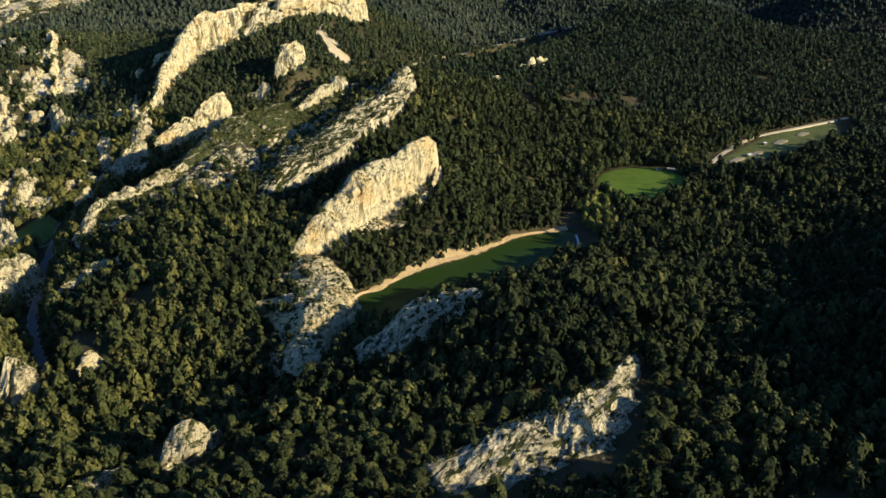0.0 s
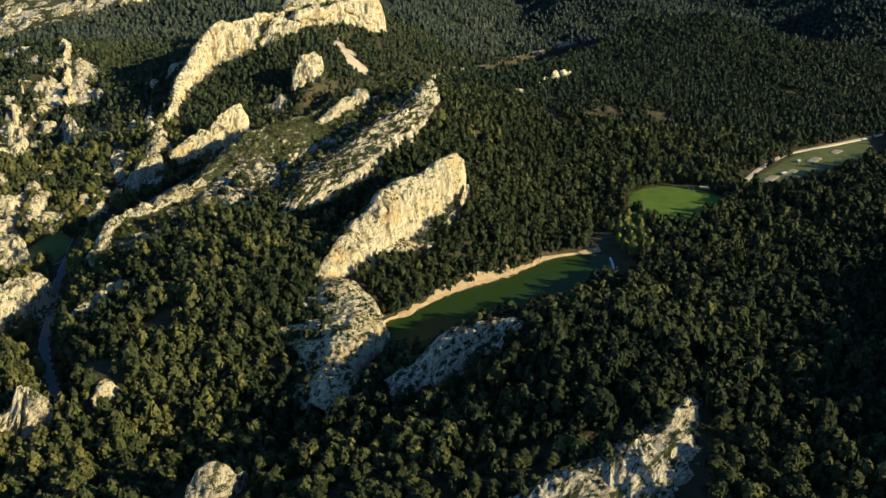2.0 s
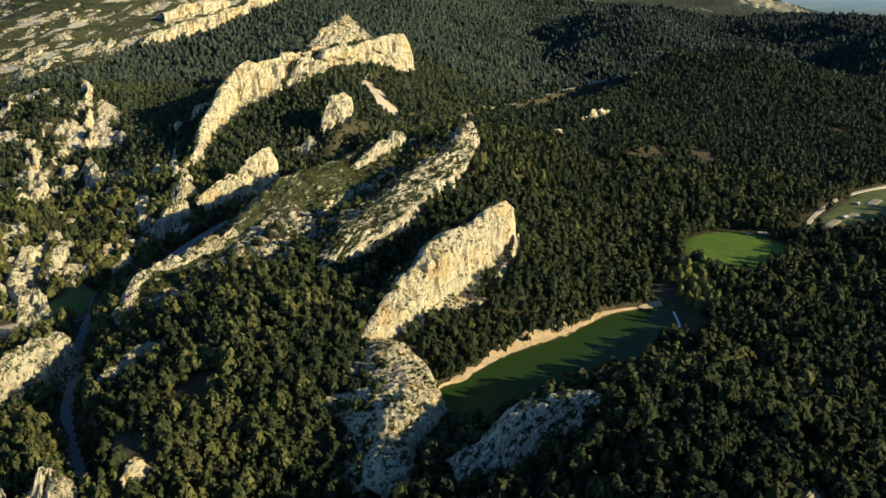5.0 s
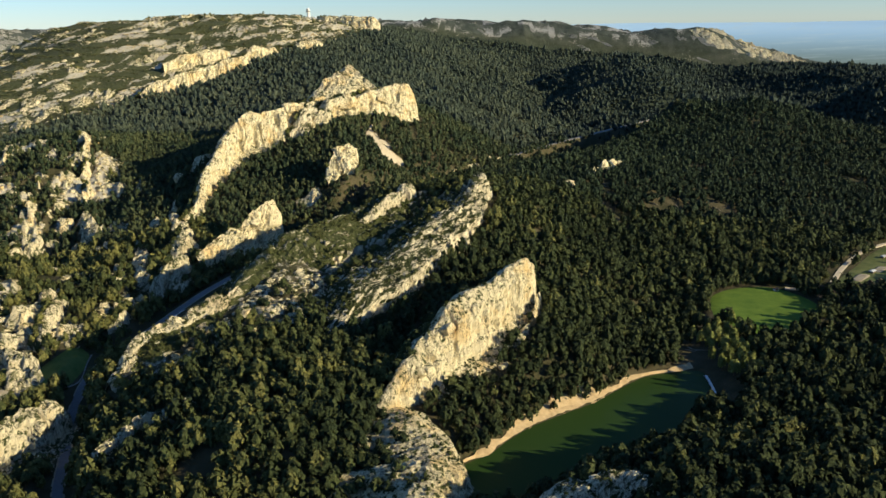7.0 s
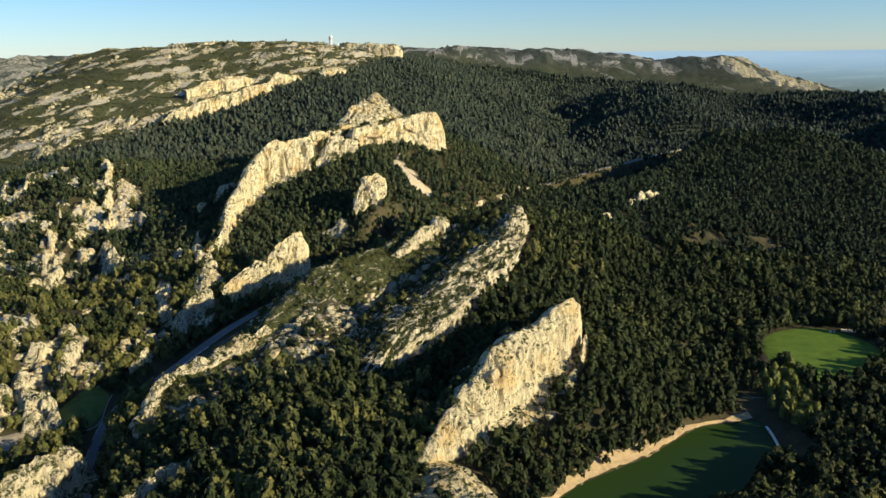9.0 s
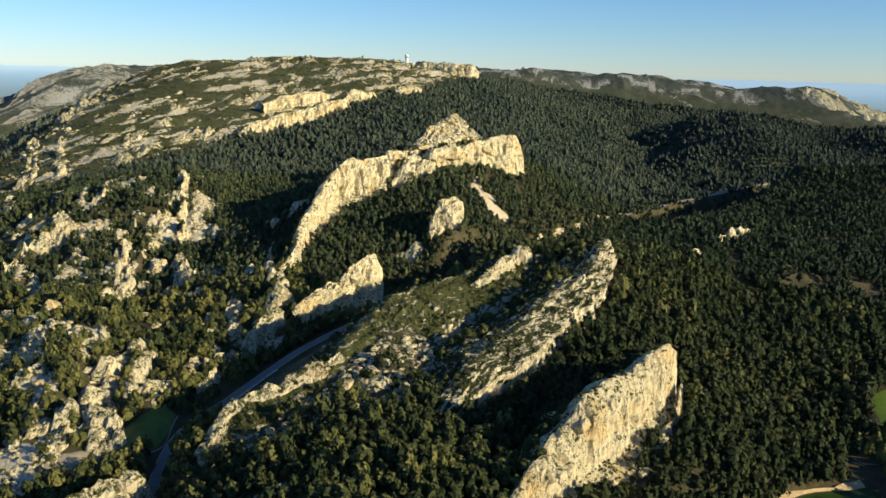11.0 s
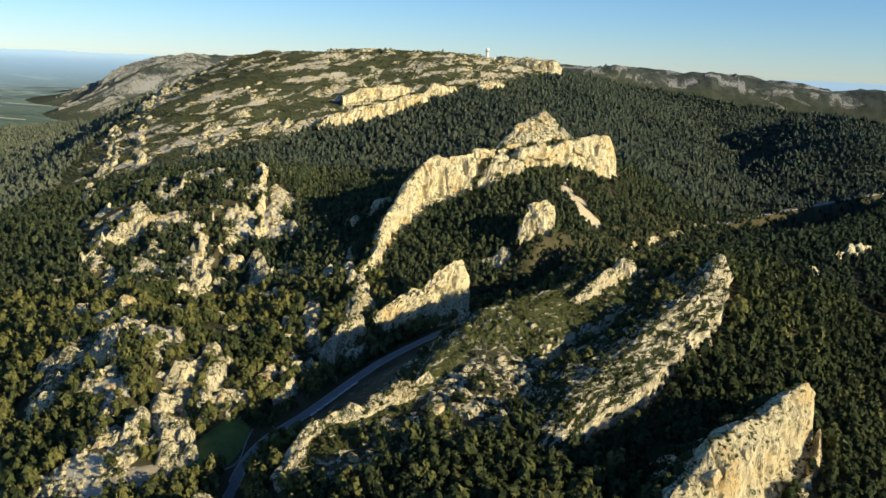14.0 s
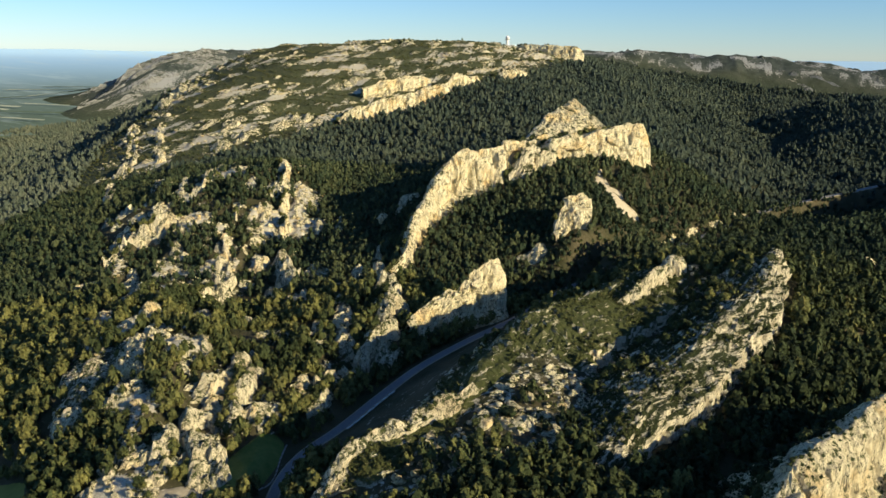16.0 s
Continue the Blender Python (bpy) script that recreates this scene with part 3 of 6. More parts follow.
def crag(name, label, rows, side=1, step=1.7, rough=1.0, mat=None, face=0.3, wooded=0.8, scrub=0.45, blocks=8, slab=False, broken=0.0, lip=0.6, clear=1, calm=0.8, lee=0.9):
    """A rock rib along a line. rows: x, y, crest z, foot z, reach in front, reach behind, height behind. side 1: the face looks to the right of the line.
    wooded, scrub: how much of the back grows trees, and of the flatter face low plants."""
    mat = mat or ROCK
    p = spline(rows, step)
    n_s = len(p)
    p[:, :2] += (2.0 + 4.0 * broken) * np.column_stack([fbm(p[:, 0], p[:, 1], 2, 30, 3), fbm(p[:, 0], p[:, 1], 6, 30, 3)])
    run = np.concatenate([[0], np.cumsum(np.hypot(*np.diff(p[:, :2], axis=0).T))])
    tan = np.gradient(p[:, :2], axis=0)
    tan /= np.linalg.norm(tan, axis=1)[:, None] + 1e-9
    nor = side * np.column_stack([tan[:, 1], -tan[:, 0]])
    seed = float(rows[0][0])
    ends = smooth(0, 0.1, run / run[-1]) * smooth(0, 0.1, 1 - run / run[-1])
    zc, zf, wf, wb, zb = p[:, 2], p[:, 3], p[:, 4], p[:, 5], p[:, 6]
    h = np.maximum(zc - zf, 0.5)
    jag = fbm(run, np.full(n_s, seed), 1, 22, 4, 0.6)
    zc = zc + rough * ends * np.minimum(h * 0.13, 5.0) * (jag + 0.3 * fbm(run, np.full(n_s, seed), 4, 6, 2))
    wf = wf * (1 + 0.3 * fbm(run, np.full(n_s, seed), 5, 34, 4))
    wb = wb * (1 + 0.3 * fbm(run, np.full(n_s, seed), 8, 30, 3))
    for sign, w, which in ((1, wf, "f"), (-1, wb, "b")):
        zg = height(p[:, 0] + sign * nor[:, 0] * w, p[:, 1] + sign * nor[:, 1] * w)
        if which == "f":
            zf = np.minimum(zf, np.minimum(zg, zc - 1))
        else:
            zb = np.minimum(zg, zc - 1)
    h = zc - zf
    if slab:
        zl = zf + lip * h
        ctrl = [(wf, zf - 6), (wf * 0.99, zf + 0.04 * h), (wf * 0.96, zf + 0.5 * (zl - zf)), (wf * 0.92, zl), (wf * 0.6, zl + 0.38 * (zc - zl)), (wf * 0.25, zl + 0.78 * (zc - zl)), (wf * 0.02, zc)]
    else:
        ctrl = [(wf, zf - 6), (wf * 0.88, zf + 0.03 * h), (wf * (face + 0.15), zf + 0.16 * h), (wf * (face + 0.09), zf + 0.45 * h), (wf * (face + 0.02), zf + 0.76 * h), (wf * face * 0.45, zf + 0.91 * h), (0 * wf, zc)]
    ctrl += [(-wb * 0.15, zc - 0.08 * (zc - zb)), (-wb * 0.5, zc - 0.5 * (zc - zb)), (-wb * 0.85, zc - 0.9 * (zc - zb)), (-wb, zb - 6)]
    off, zed = np.stack([c[0] for c in ctrl]), np.stack([c[1] for c in ctrl])
    seg = np.linalg.norm([np.diff(off, axis=0).mean(1), np.diff(zed, axis=0).mean(1)], axis=0)
    cum = np.concatenate([[0], np.cumsum(seg)])
    m = max(16, int(cum[-1] / step))
    at = np.linspace(0, cum[-1], m)
    k = np.clip(np.searchsorted(cum, at) - 1, 0, len(seg) - 1)
    f = ((at - cum[k]) / seg[k])[:, None]
    o, z = off[k] * (1 - f) + off[k + 1] * f, zed[k] * (1 - f) + zed[k + 1] * f
    x, y = p[None, :, 0] + nor[None, :, 0] * o, p[None, :, 1] + nor[None, :, 1] * o
    v = np.stack([x, y, z], -1)
    nn = np.cross(np.gradient(v, axis=1), np.gradient(v, axis=0))
    nn /= np.linalg.norm(nn, axis=2)[..., None] + 1e-9
    if nn[m // 2, :, 2].mean() < 0:
        nn = -nn
    steep = 1 - np.abs(nn[..., 2])
    shp, xs, ys, zs = x.shape, x.ravel(), y.ravel(), z.ravel()
    size = np.clip(h / 24, 0.6, 1.5)[None] * rough
    ss = np.repeat(run[None], m, 0).ravel()
    lump = 3.4 * fbm(xs, ys, zs * 1.3, 28, 4, 0.45).reshape(shp)
    cleft = -5.0 * np.clip(1 - 6 * np.abs(fbm(ss, zs * 0.22 + seed, 3, 24, 3)), 0, 1).reshape(shp)
    panel = 2.6 * (_hash(np.floor((ss + 5 * fbm(ss, zs, seed, 16, 2)) / 17.0).astype(np.int64), np.floor((zs + 4 * fbm(ss, zs, seed + 3, 20, 2)) / 30.0).astype(np.int64), np.full(ss.shape, int(seed), np.int64))).reshape(shp)
    fissure = -0.8 * np.clip(1 - 4 * np.abs(fbm(ss, zs * 0.3 - seed, 7, 7, 2)), 0, 1).reshape(shp)
    ledge = 1.1 * fbm(xs * 0.12, ys * 0.12, zs + 1.5 * fbm(xs, ys, 0, 40, 2), 3.6, 3).reshape(shp)
    small = (0.7 * fbm(xs, ys, zs, 5.5, 4, 0.62) - 0.8 * np.clip(1 - 3 * np.abs(fbm(xs, ys, zs * 1.4, 8, 2)), 0, 1)).reshape(shp)
    chunk = (1.25 * fractured(xs, ys, zs, 9.0) + 0.65 * fractured(xs + 31, ys, zs, 4.4)).reshape(shp)
    if slab:
        oo = np.abs(o).ravel()
        tread = (oo + 7 * fbm(ss, oo, 0, 55, 3)) / (8.5 + 2.5 * fbm(ss, oo, 4, 90, 2))
        riser = tread - np.floor(tread)
        bed = (2.6 * np.where(riser < 0.8, riser / 0.8, (1 - riser) / 0.2) * smooth(-0.3, 0.25, fbm(ss, oo, 9, 26, 3))).reshape(shp)
        push = lump * (0.3 + 0.6 * steep) + bed * (0.9 if mat in (SLAB, LEDGED) else 0.4) * (1 - 0.75 * steep) + small * 0.8 + 0.6 * (cleft + fissure) * steep + chunk * (0.3 + 0.8 * steep)
    else:
        push = calm * lump * (0.4 + 0.5 * steep) + (cleft + fissure + panel) * steep + calm * ledge * steep + small * (0.5 + 0.5 * calm) + chunk * calm * (0.35 + 0.75 * steep)
    v = v + nn * (size * push * (0.3 + 0.7 * ends)[None])[..., None]
    if broken:
        gap = smooth(-0.25, 0.45, fbm(xs, ys, seed, 17, 3, 0.6).reshape(shp) + 0.35 * fbm(ss, zs * 0, seed, 40, 2).reshape(shp))
        v[..., 2] -= broken * gap * (h[None] + 4)
    fc = grid_faces(m, n_s)
    flat = v.reshape(-1, 3)
    q = flat[fc[len(fc) // 2]]
    if np.cross(q[1] - q[0], q[2] - q[0]) @ nn.reshape(-1, 3)[fc[len(fc) // 2][0]] < 0:
        fc = fc[:, ::-1]
    ob = mesh_object(name, flat, fc, mat, False)
    tagged(ob, label, "rock", group="limestone crags")
    ix, iy = ((flat[:, 0] - RX0) / RSTEP).astype(int), ((flat[:, 1] - RY0) / RSTEP).astype(int)
    for ax in (0, 1):
        for ay in (0, 1):
            np.maximum.at(RASTER, (np.clip(iy + ay, 0, RNY - 1), np.clip(ix + ax, 0, RNX - 1)), flat[:, 2].astype(np.float32))
    fore = flat[(o.ravel() > 0.15 * np.repeat(wf[None], m, 0).ravel())]
    for dy in range(6, 6 + 5 * clear, 5):
        ix, iy = ((fore[:, 0] - RX0) / RSTEP).astype(int), ((fore[:, 1] - dy - RY0) / RSTEP).astype(int)
        np.maximum.at(RASTER, (np.clip(iy, 0, RNY - 1), np.clip(ix, 0, RNX - 1)), fore[:, 2].astype(np.float32))
    # plants on the back and on the flatter parts
    n2 = np.cross(np.gradient(v, axis=1), np.gradient(v, axis=0))
    n2 /= np.linalg.norm(n2, axis=2)[..., None] + 1e-9
    up = np.abs(n2[..., 2])
    r = np.random.default_rng(abs(int(seed * 7)) + 1)
    patchy = 0.5 + 0.6 * fbm(xs, ys, 31, 14, 3).reshape(shp)
    back = o < -0.25 * wb[None]
    cell = step * cum[-1] / m
    tree = back & (r.random(shp) < wooded * cell / 22 * (0.4 + patchy)) & (up > 0.35)
    bush = ~back & (up > 0.55) & (r.random(shp) < scrub * cell / 7 * smooth(0.35, 0.75, patchy))
    bush |= back & (up > 0.4) & (r.random(shp) < lee * cell / 7)
    for mask, kind in ((tree, 1.0), (bush, 0.0)):
        SOIL_AT.append(np.column_stack([v[mask], np.full(mask.sum(), kind)]))
    # loose and jutting blocks
    if mat not in BLOCKS:
        BLOCKS[mat] = [block_mesh(i) for i in range(5)]
        for me in BLOCKS[mat]:
            me.materials.append(mat)
    for i in range(blocks):
        js = int(n_s * (0.12 + 0.76 * r.random()))
        ji = int(m * (0.06 + 0.12 * r.random())) if i % 2 else int(m * (0.30 + 0.2 * r.random()))
        b = new("rock_block", BLOCKS[mat][i % 5])
        b.parent = ob
        sc = r.uniform(2.0, 4.2) * float(np.clip(h[js] / 25, 0.6, 1.6))
        b.matrix_basis = Matrix.LocRotScale(Vector(v[ji, js] - nn[ji, js] * 0.3), Euler(r.uniform(-0.5, 0.5, 3) + np.array([0, 0, math.atan2(tan[js, 1], tan[js, 0])])), Vector((sc * r.uniform(1.0, 1.8), sc, sc * r.uniform(0.6, 1.0))))
    return ob


# ---- crags by the lake ----
crag("limestone_crag", "tall sunlit cream limestone cliff with ochre stains above the lake",
     [(-92, 592, 34, 18, 12, 14, 20), (-82, 606, 46, 17, 24, 30, 26), (-66, 626, 56, 18, 26, 40, 26), (-51, 645, 63, 22, 26, 42, 30), (-30, 670, 69, 30, 22, 40, 34), (-16, 688, 71, 36, 14, 34, 38), (-9, 698, 66, 40, 7, 14, 40), (-6, 704, 54, 42, 3, 6, 42)], scrub=0.5, rough=0.7, calm=0.55, wooded=0.5)
crag("limestone_crag", "pale rock block below the cliff with a dark cleft above it",
     [(-112, 556, 10, 6, 6, 8, 8), (-102, 570, 28, 5, 20, 12, 16), (-92, 584, 37, 6, 26, 14, 20), (-82, 596, 34, 10, 22, 12, 20), (-74, 604, 22, 12, 10, 8, 16)], scrub=0.2, rough=0.7)
crag("limestone_crag", "thin pale rock rib at the foot of the cliff",
     [(-38, 612, 14, 8, 4, 4, 8), (-28, 634, 24, 14, 6, 5, 16), (-14, 662, 38, 20, 8, 6, 26), (-6, 682, 48, 26, 8, 6, 34), (-4, 694, 44, 34, 4, 4, 36)], rough=0.8, blocks=3, broken=0.3)
crag("limestone_crag", "rough pale rock buttress with a cleft beside the dam",
     [(-94, 440, -12, -20, 8, 14, -14), (-90, 450, -2, -20, 18, 28, -14), (-84, 470, 7, -18, 21, 40, -8), (-79, 492, 11, -14, 22, 46, -2), (-77, 512, 14, -9, 22, 46, 2), (-82, 532, 16, -4, 22, 42, 6), (-90, 554, 19, 0, 20, 34, 12), (-100, 568, 15, 4, 10, 20, 14)], scrub=0.7, rough=1.15, blocks=12, wooded=0.35, face=0.62, lee=0.3)
crag("limestone_crag", "low grey rock hump in front of the lake",
     [(-52, 440, 4, -8, 14, 14, -4), (-25, 450, 21, 0, 20, 22, 0), (0, 458, 34, 8, 24, 24, 4), (18, 456, 36, 16, 24, 20, 12), (34, 447, 26, 20, 12, 12, 20)], mat=LEDGED, slab=True, lip=0.3, scrub=1.0, rough=1.1)
crag("limestone_crag", "jagged pale rock rib among dark pines",
     [(-22, 300, 8, 4, 12, 10, 6), (8, 314, 17, 6, 22, 12, 10), (38, 326, 28, 4, 40, 14, 16), (62, 338, 33, 4, 44, 12, 20), (76, 346, 38, 10, 36, 10, 24), (84, 358, 36, 22, 14, 7, 28), (92, 368, 36, 28, 6, 5, 29), (98, 380, 32, 29, 4, 4, 29)], mat=LEDGED, scrub=0.6, clear=3, slab=True, lip=0.3, rough=1.25, blocks=14)
crag("limestone_crag", "lone upright limestone tooth among pines",
     [(-137, 342, -2, -10, 6, 6, -6), (-133, 342, 10, -18, 18, 9, -8), (-124, 347, 19, -20, 24, 10, -8), (-115, 352, 11, -16, 16, 8, -6), (-111, 362, 2, -6, 6, 5, -2)], mat=ROUGH, clear=3)
crag("limestone_crag", "low rounded pale rock hump among pines",
     [(-178, 312, -12, -22, 8, 8, -16), (-166, 318, 4, -24, 20, 12, -14), (-152, 324, 8, -22, 20, 12, -12), (-138, 328, -6, -14, 8, 6, -10)], mat=ROUGH, clear=3)
crag("limestone_crag", "pale rock stump on a wooded bank",
     [(-226, 458, -18, -24, 4, 4, -22), (-220, 463, -8, -24, 7, 6, -20), (-214, 468, -18, -22, 4, 4, -20)], blocks=2)
crag("limestone_crag", "broken pale rocks on a wooded bank",
     [(-292, 430, -20, -28, 8, 8, -26), (-276, 440, -8, -30, 14, 10, -22), (-258, 446, -6, -28, 14, 10, -20), (-244, 448, -18, -24, 8, 8, -20)], broken=0.45, scrub=0.6, mat=ROUGH, rough=1.3)

# ---- crags between lake and road ----
crag("limestone_crag", "wedge of tilted pale slabs rising to a sharp peak",
     [(-158, 662, 22, 18, 8, 14, 20), (-144, 682, 36, 24, 13, 26, 22), (-122, 722, 54, 34, 20, 44, 28), (-100, 760, 66, 44, 25, 54, 32), (-76, 800, 74, 50, 24, 56, 40), (-56, 840, 81, 54, 17, 54, 50), (-44, 872, 90, 58, 10, 46, 56), (-38, 892, 94, 60, 7, 30, 60), (-34, 900, 84, 62, 5, 12, 62), (-32, 905, 70, 64, 3, 6, 63)], mat=SLAB, slab=True, scrub=1.1, lip=0.6, rough=1.1, wooded=0.3)
crag("limestone_crag", "long low ridge of stony scrub and pale slabs",
     [(-296, 652, 6, 2, 10, 10, -8), (-284, 668, 21, 8, 28, 16, -8), (-246, 704, 30, 16, 36, 20, -8), (-214, 780, 58, 30, 44, 40, -4), (-180, 830, 66, 40, 46, 40, 4), (-140, 875, 74, 52, 38, 34, 18), (-106, 902, 79, 62, 20, 22, 38), (-94, 910, 70, 62, 6, 10, 48)], mat=SCRUBBY, slab=True, scrub=1.3, wooded=0.05, lip=0.45)
crag("limestone_crag", "bare pale rock end of the stony ridge",
     [(-158, 832, 58, 52, 5, 8, 60), (-140, 846, 72, 54, 11, 14, 66), (-120, 876, 83, 60, 14, 14, 70), (-106, 898, 87, 62, 14, 12, 66), (-97, 907, 68, 60, 5, 6, 62)], scrub=0.4, rough=0.9, wooded=0, blocks=4, mat=ROUGH)
crag("limestone_crag", "bare pale rock at the low end of the stony ridge",
     [(-300, 640, 2, -6, 8, 8, -10), (-288, 658, 22, 2, 20, 12, 0), (-268, 680, 30, 8, 24, 12, 8), (-248, 700, 36, 14, 22, 10, 20), (-232, 722, 40, 22, 14, 8, 30), (-224, 740, 42, 34, 6, 5, 38)], mat=ROUGH, scrub=0.6, wooded=0, broken=0.2)
crag("limestone_crag", "quarried rock wall with a pointed end above the road",
     [(-318, 902, 14, 0, 10, 12, 14), (-300, 924, 30, -2, 16, 16, 20), (-274, 947, 44, 2, 20, 20, 26), (-253, 966, 57, 8, 20, 18, 32), (-246, 972, 42, 16, 8, 8, 34)], rough=0.8)
crag("limestone_crag", "pale band of rock in the pine wood",
     [(-274, 548, -4, -6, 6, 6, -4), (-258, 566, 6, -3, 9, 7, 2), (-242, 580, 10, 1, 10, 8, 4), (-224, 588, 12, 4, 9, 7, 7), (-208, 592, 9, 7, 5, 5, 8)], broken=0.3, scrub=0.5, mat=ROUGH)
crag("limestone_crag", "broken pale rocks beside the road at the field",
     [(-362, 550, -24, -34, 10, 12, -34), (-350, 582, -4, -32, 22, 20, -28), (-336, 612, -2, -30, 20, 18, -26), (-330, 636, -20, -28, 8, 8, -26)], broken=0.12, mat=ROUGH)

# ---- crags north of the road ----
crag("limestone_crag", "stepped limestone rib climbing out of the road cutting",
     [(-350, 760, -6, -12, 8, 8, -8), (-344, 775, 0, -14, 14, 10, -6), (-340, 835, 10, -8, 16, 14, 0), (-337, 890, 18, -2, 22, 16, 8), (-342, 935, 28, 6, 22, 16, 14), (-348, 972, 33, 12, 16, 12, 20), (-356, 1000, 24, 20, 8, 8, 22)], broken=0.5, wooded=1.2, scrub=0.8, mat=ROUGH)
crag("limestone_crag", "weathered rock tooth above the field",
     [(-414, 652, -20, -26, 8, 8, -22), (-407, 674, -3, -22, 14, 10, -14), (-401, 690, -6, -20, 10, 8, -12), (-398, 700, -13, -18, 6, 6, -12)], broken=0.3, scrub=0.8, mat=ROUGH)
crag("limestone_crag", "pair of weathered rock ribs above the field",
     [(-394, 668, -20, -24, 8, 8, -20), (-388, 690, -8, -20, 12, 10, -12), (-386, 720, -2, -18, 14, 10, -8), (-393, 755, 6, -10, 12, 10, -4), (-398, 785, 11, -4, 12, 10, 2), (-402, 806, 4, 0, 6, 6, 2)], broken=0.6, wooded=1.2, scrub=0.8, mat=ROUGH)
crag("limestone_crag", "crumbling ochre and cream rocks on a wooded knoll",
     [(-478, 720, -28, -40, 14, 12, -34), (-488, 750, -11, -34, 22, 14, -20), (-497, 785, 3, -22, 22, 14, -4), (-515, 830, 4, -14, 18, 14, 0), (-540, 880, 2, -12, 16, 12, 0), (-550, 920, 0, -6, 10, 10, -4)], broken=0.8, wooded=1.2, scrub=0.8, rough=0.8, mat=ROUGH)
crag("limestone_crag", "grey rock spire on a wooded spur",
     [(-560, 1000, -12, -20, 8, 8, -16), (-550, 1030, 2, -22, 10, 9, -14), (-572, 1090, 22, -4, 10, 9, 4), (-590, 1150, 46, 12, 9, 8, 26), (-605, 1190, 40, 28, 6, 6, 32)], broken=0.55, wooded=1.2, mat=ROUGH)
crag("limestone_crag", "thin sunlit rock fin on a wooded spur",
     [(-524, 1122, 8, -2, 5, 6, 4), (-531, 1152, 38, 6, 8, 8, 14), (-548, 1210, 56, 26, 10, 9, 36), (-582, 1280, 82, 54, 14, 10, 60), (-600, 1320, 86, 66, 12, 10, 72), (-615, 1345, 76, 70, 6, 6, 72)], broken=0.45, wooded=1.2)
crag("limestone_crag", "pale rock knob on a wooded spur",
     [(-706, 1066, 4, -4, 10, 8, 0), (-696, 1100, 26, 2, 16, 14, 10), (-676, 1142, 38, 10, 18, 14, 20), (-652, 1168, 34, 16, 10, 10, 22), (-642, 1182, 22, 18, 6, 6, 20)], broken=0.4, wooded=1.2, scrub=0.7, mat=ROUGH)

crag("limestone_crag", "low pale rock band on a wooded ridge",
     [(96, 1104, 62, 58, 4, 5, 60), (108, 1118, 70, 58, 8, 7, 62), (124, 1134, 72, 60, 8, 7, 64), (142, 1146, 66, 61, 5, 5, 62)], broken=0.4, blocks=4)

# ---- the great cliff ----
crag("limestone_cliff", "great curved wall of sunlit cream and ochre limestone",
     [(-364, 1005, 26, 22, 5, 8, 30), (-356, 1040, 43, 24, 10, 12, 36), (-357, 1092, 66, 40, 13, 14, 50), (-350, 1150, 96, 60, 18, 20, 74), (-338, 1186, 121, 80, 24, 30, 90), (-318, 1204, 123, 86, 27, 38, 96), (-300, 1216, 124, 88, 26, 40, 98), (-281, 1240, 131, 90, 16, 34, 102), (-262, 1270, 132, 94, 10, 30, 106), (-250, 1296, 137, 98, 12, 26, 108), (-236, 1312, 126, 102, 8, 16, 110)], step=2.0, scrub=0.5, rough=0.9, calm=0.6)
crag("limestone_crag", "grey slabby recess in the great cliff",
     [(-280, 1212, 96, 84, 6, 10, 90), (-268, 1226, 118, 82, 18, 16, 100), (-254, 1246, 122, 82, 18, 16, 104), (-240, 1264, 112, 86, 8, 12, 100)], step=2.2, mat=SLAB, scrub=0.8, rough=1.2)
crag("limestone_cliff", "overhanging golden wall ending in a blunt nose",
     [(-243, 1258, 112, 88, 6, 20, 104), (-237, 1266, 130, 86, 20, 40, 104), (-228, 1276, 132, 98, 6, 44, 106), (-212, 1294, 136, 90, 26, 56, 108), (-200, 1308, 134, 104, 5, 56, 110), (-184, 1328, 140, 94, 25, 56, 112), (-170, 1342, 141, 106, 6, 50, 110), (-152, 1354, 148, 98, 26, 44, 108), (-140, 1361, 150, 98, 22, 38, 106), (-128, 1370, 140, 98, 14, 24, 100), (-122, 1380, 112, 96, 5, 10, 92)], step=2.0, scrub=0.4, rough=0.9, calm=0.6)
crag("limestone_crag", "rounded golden buttress in front of the great cliff",
     [(-262, 1236, 92, 82, 6, 10, 88), (-252, 1242, 116, 80, 18, 18, 100), (-238, 1250, 124, 80, 22, 22, 104), (-226, 1262, 112, 82, 14, 16, 100), (-220, 1270, 96, 86, 5, 8, 92)], step=2.0, scrub=0.3, rough=0.8, calm=0.6)
crag("limestone_crag", "pale summit block on the great cliff",
     [(-276, 1310, 122, 114, 24, 18, 108), (-256, 1345, 148, 116, 46, 26, 112), (-232, 1385, 166, 120, 56, 30, 116), (-222, 1402, 168, 124, 48, 26, 120), (-206, 1420, 148, 122, 18, 16, 116)], step=2.0, slab=True, lip=0.5, scrub=0.8, rough=1.0)
crag("limestone_crag", "banded rock tower standing free below the cliff",
     [(-214, 1086, 58, 46, 6, 8, 56), (-209, 1094, 80, 46, 17, 12, 60), (-203, 1102, 95, 47, 20, 14, 62), (-194, 1110, 97, 48, 20, 14, 62), (-188, 1115, 92, 49, 15, 10, 62), (-184, 1119, 66, 50, 6, 6, 60)], blocks=6, face=0.45, rough=1.1)

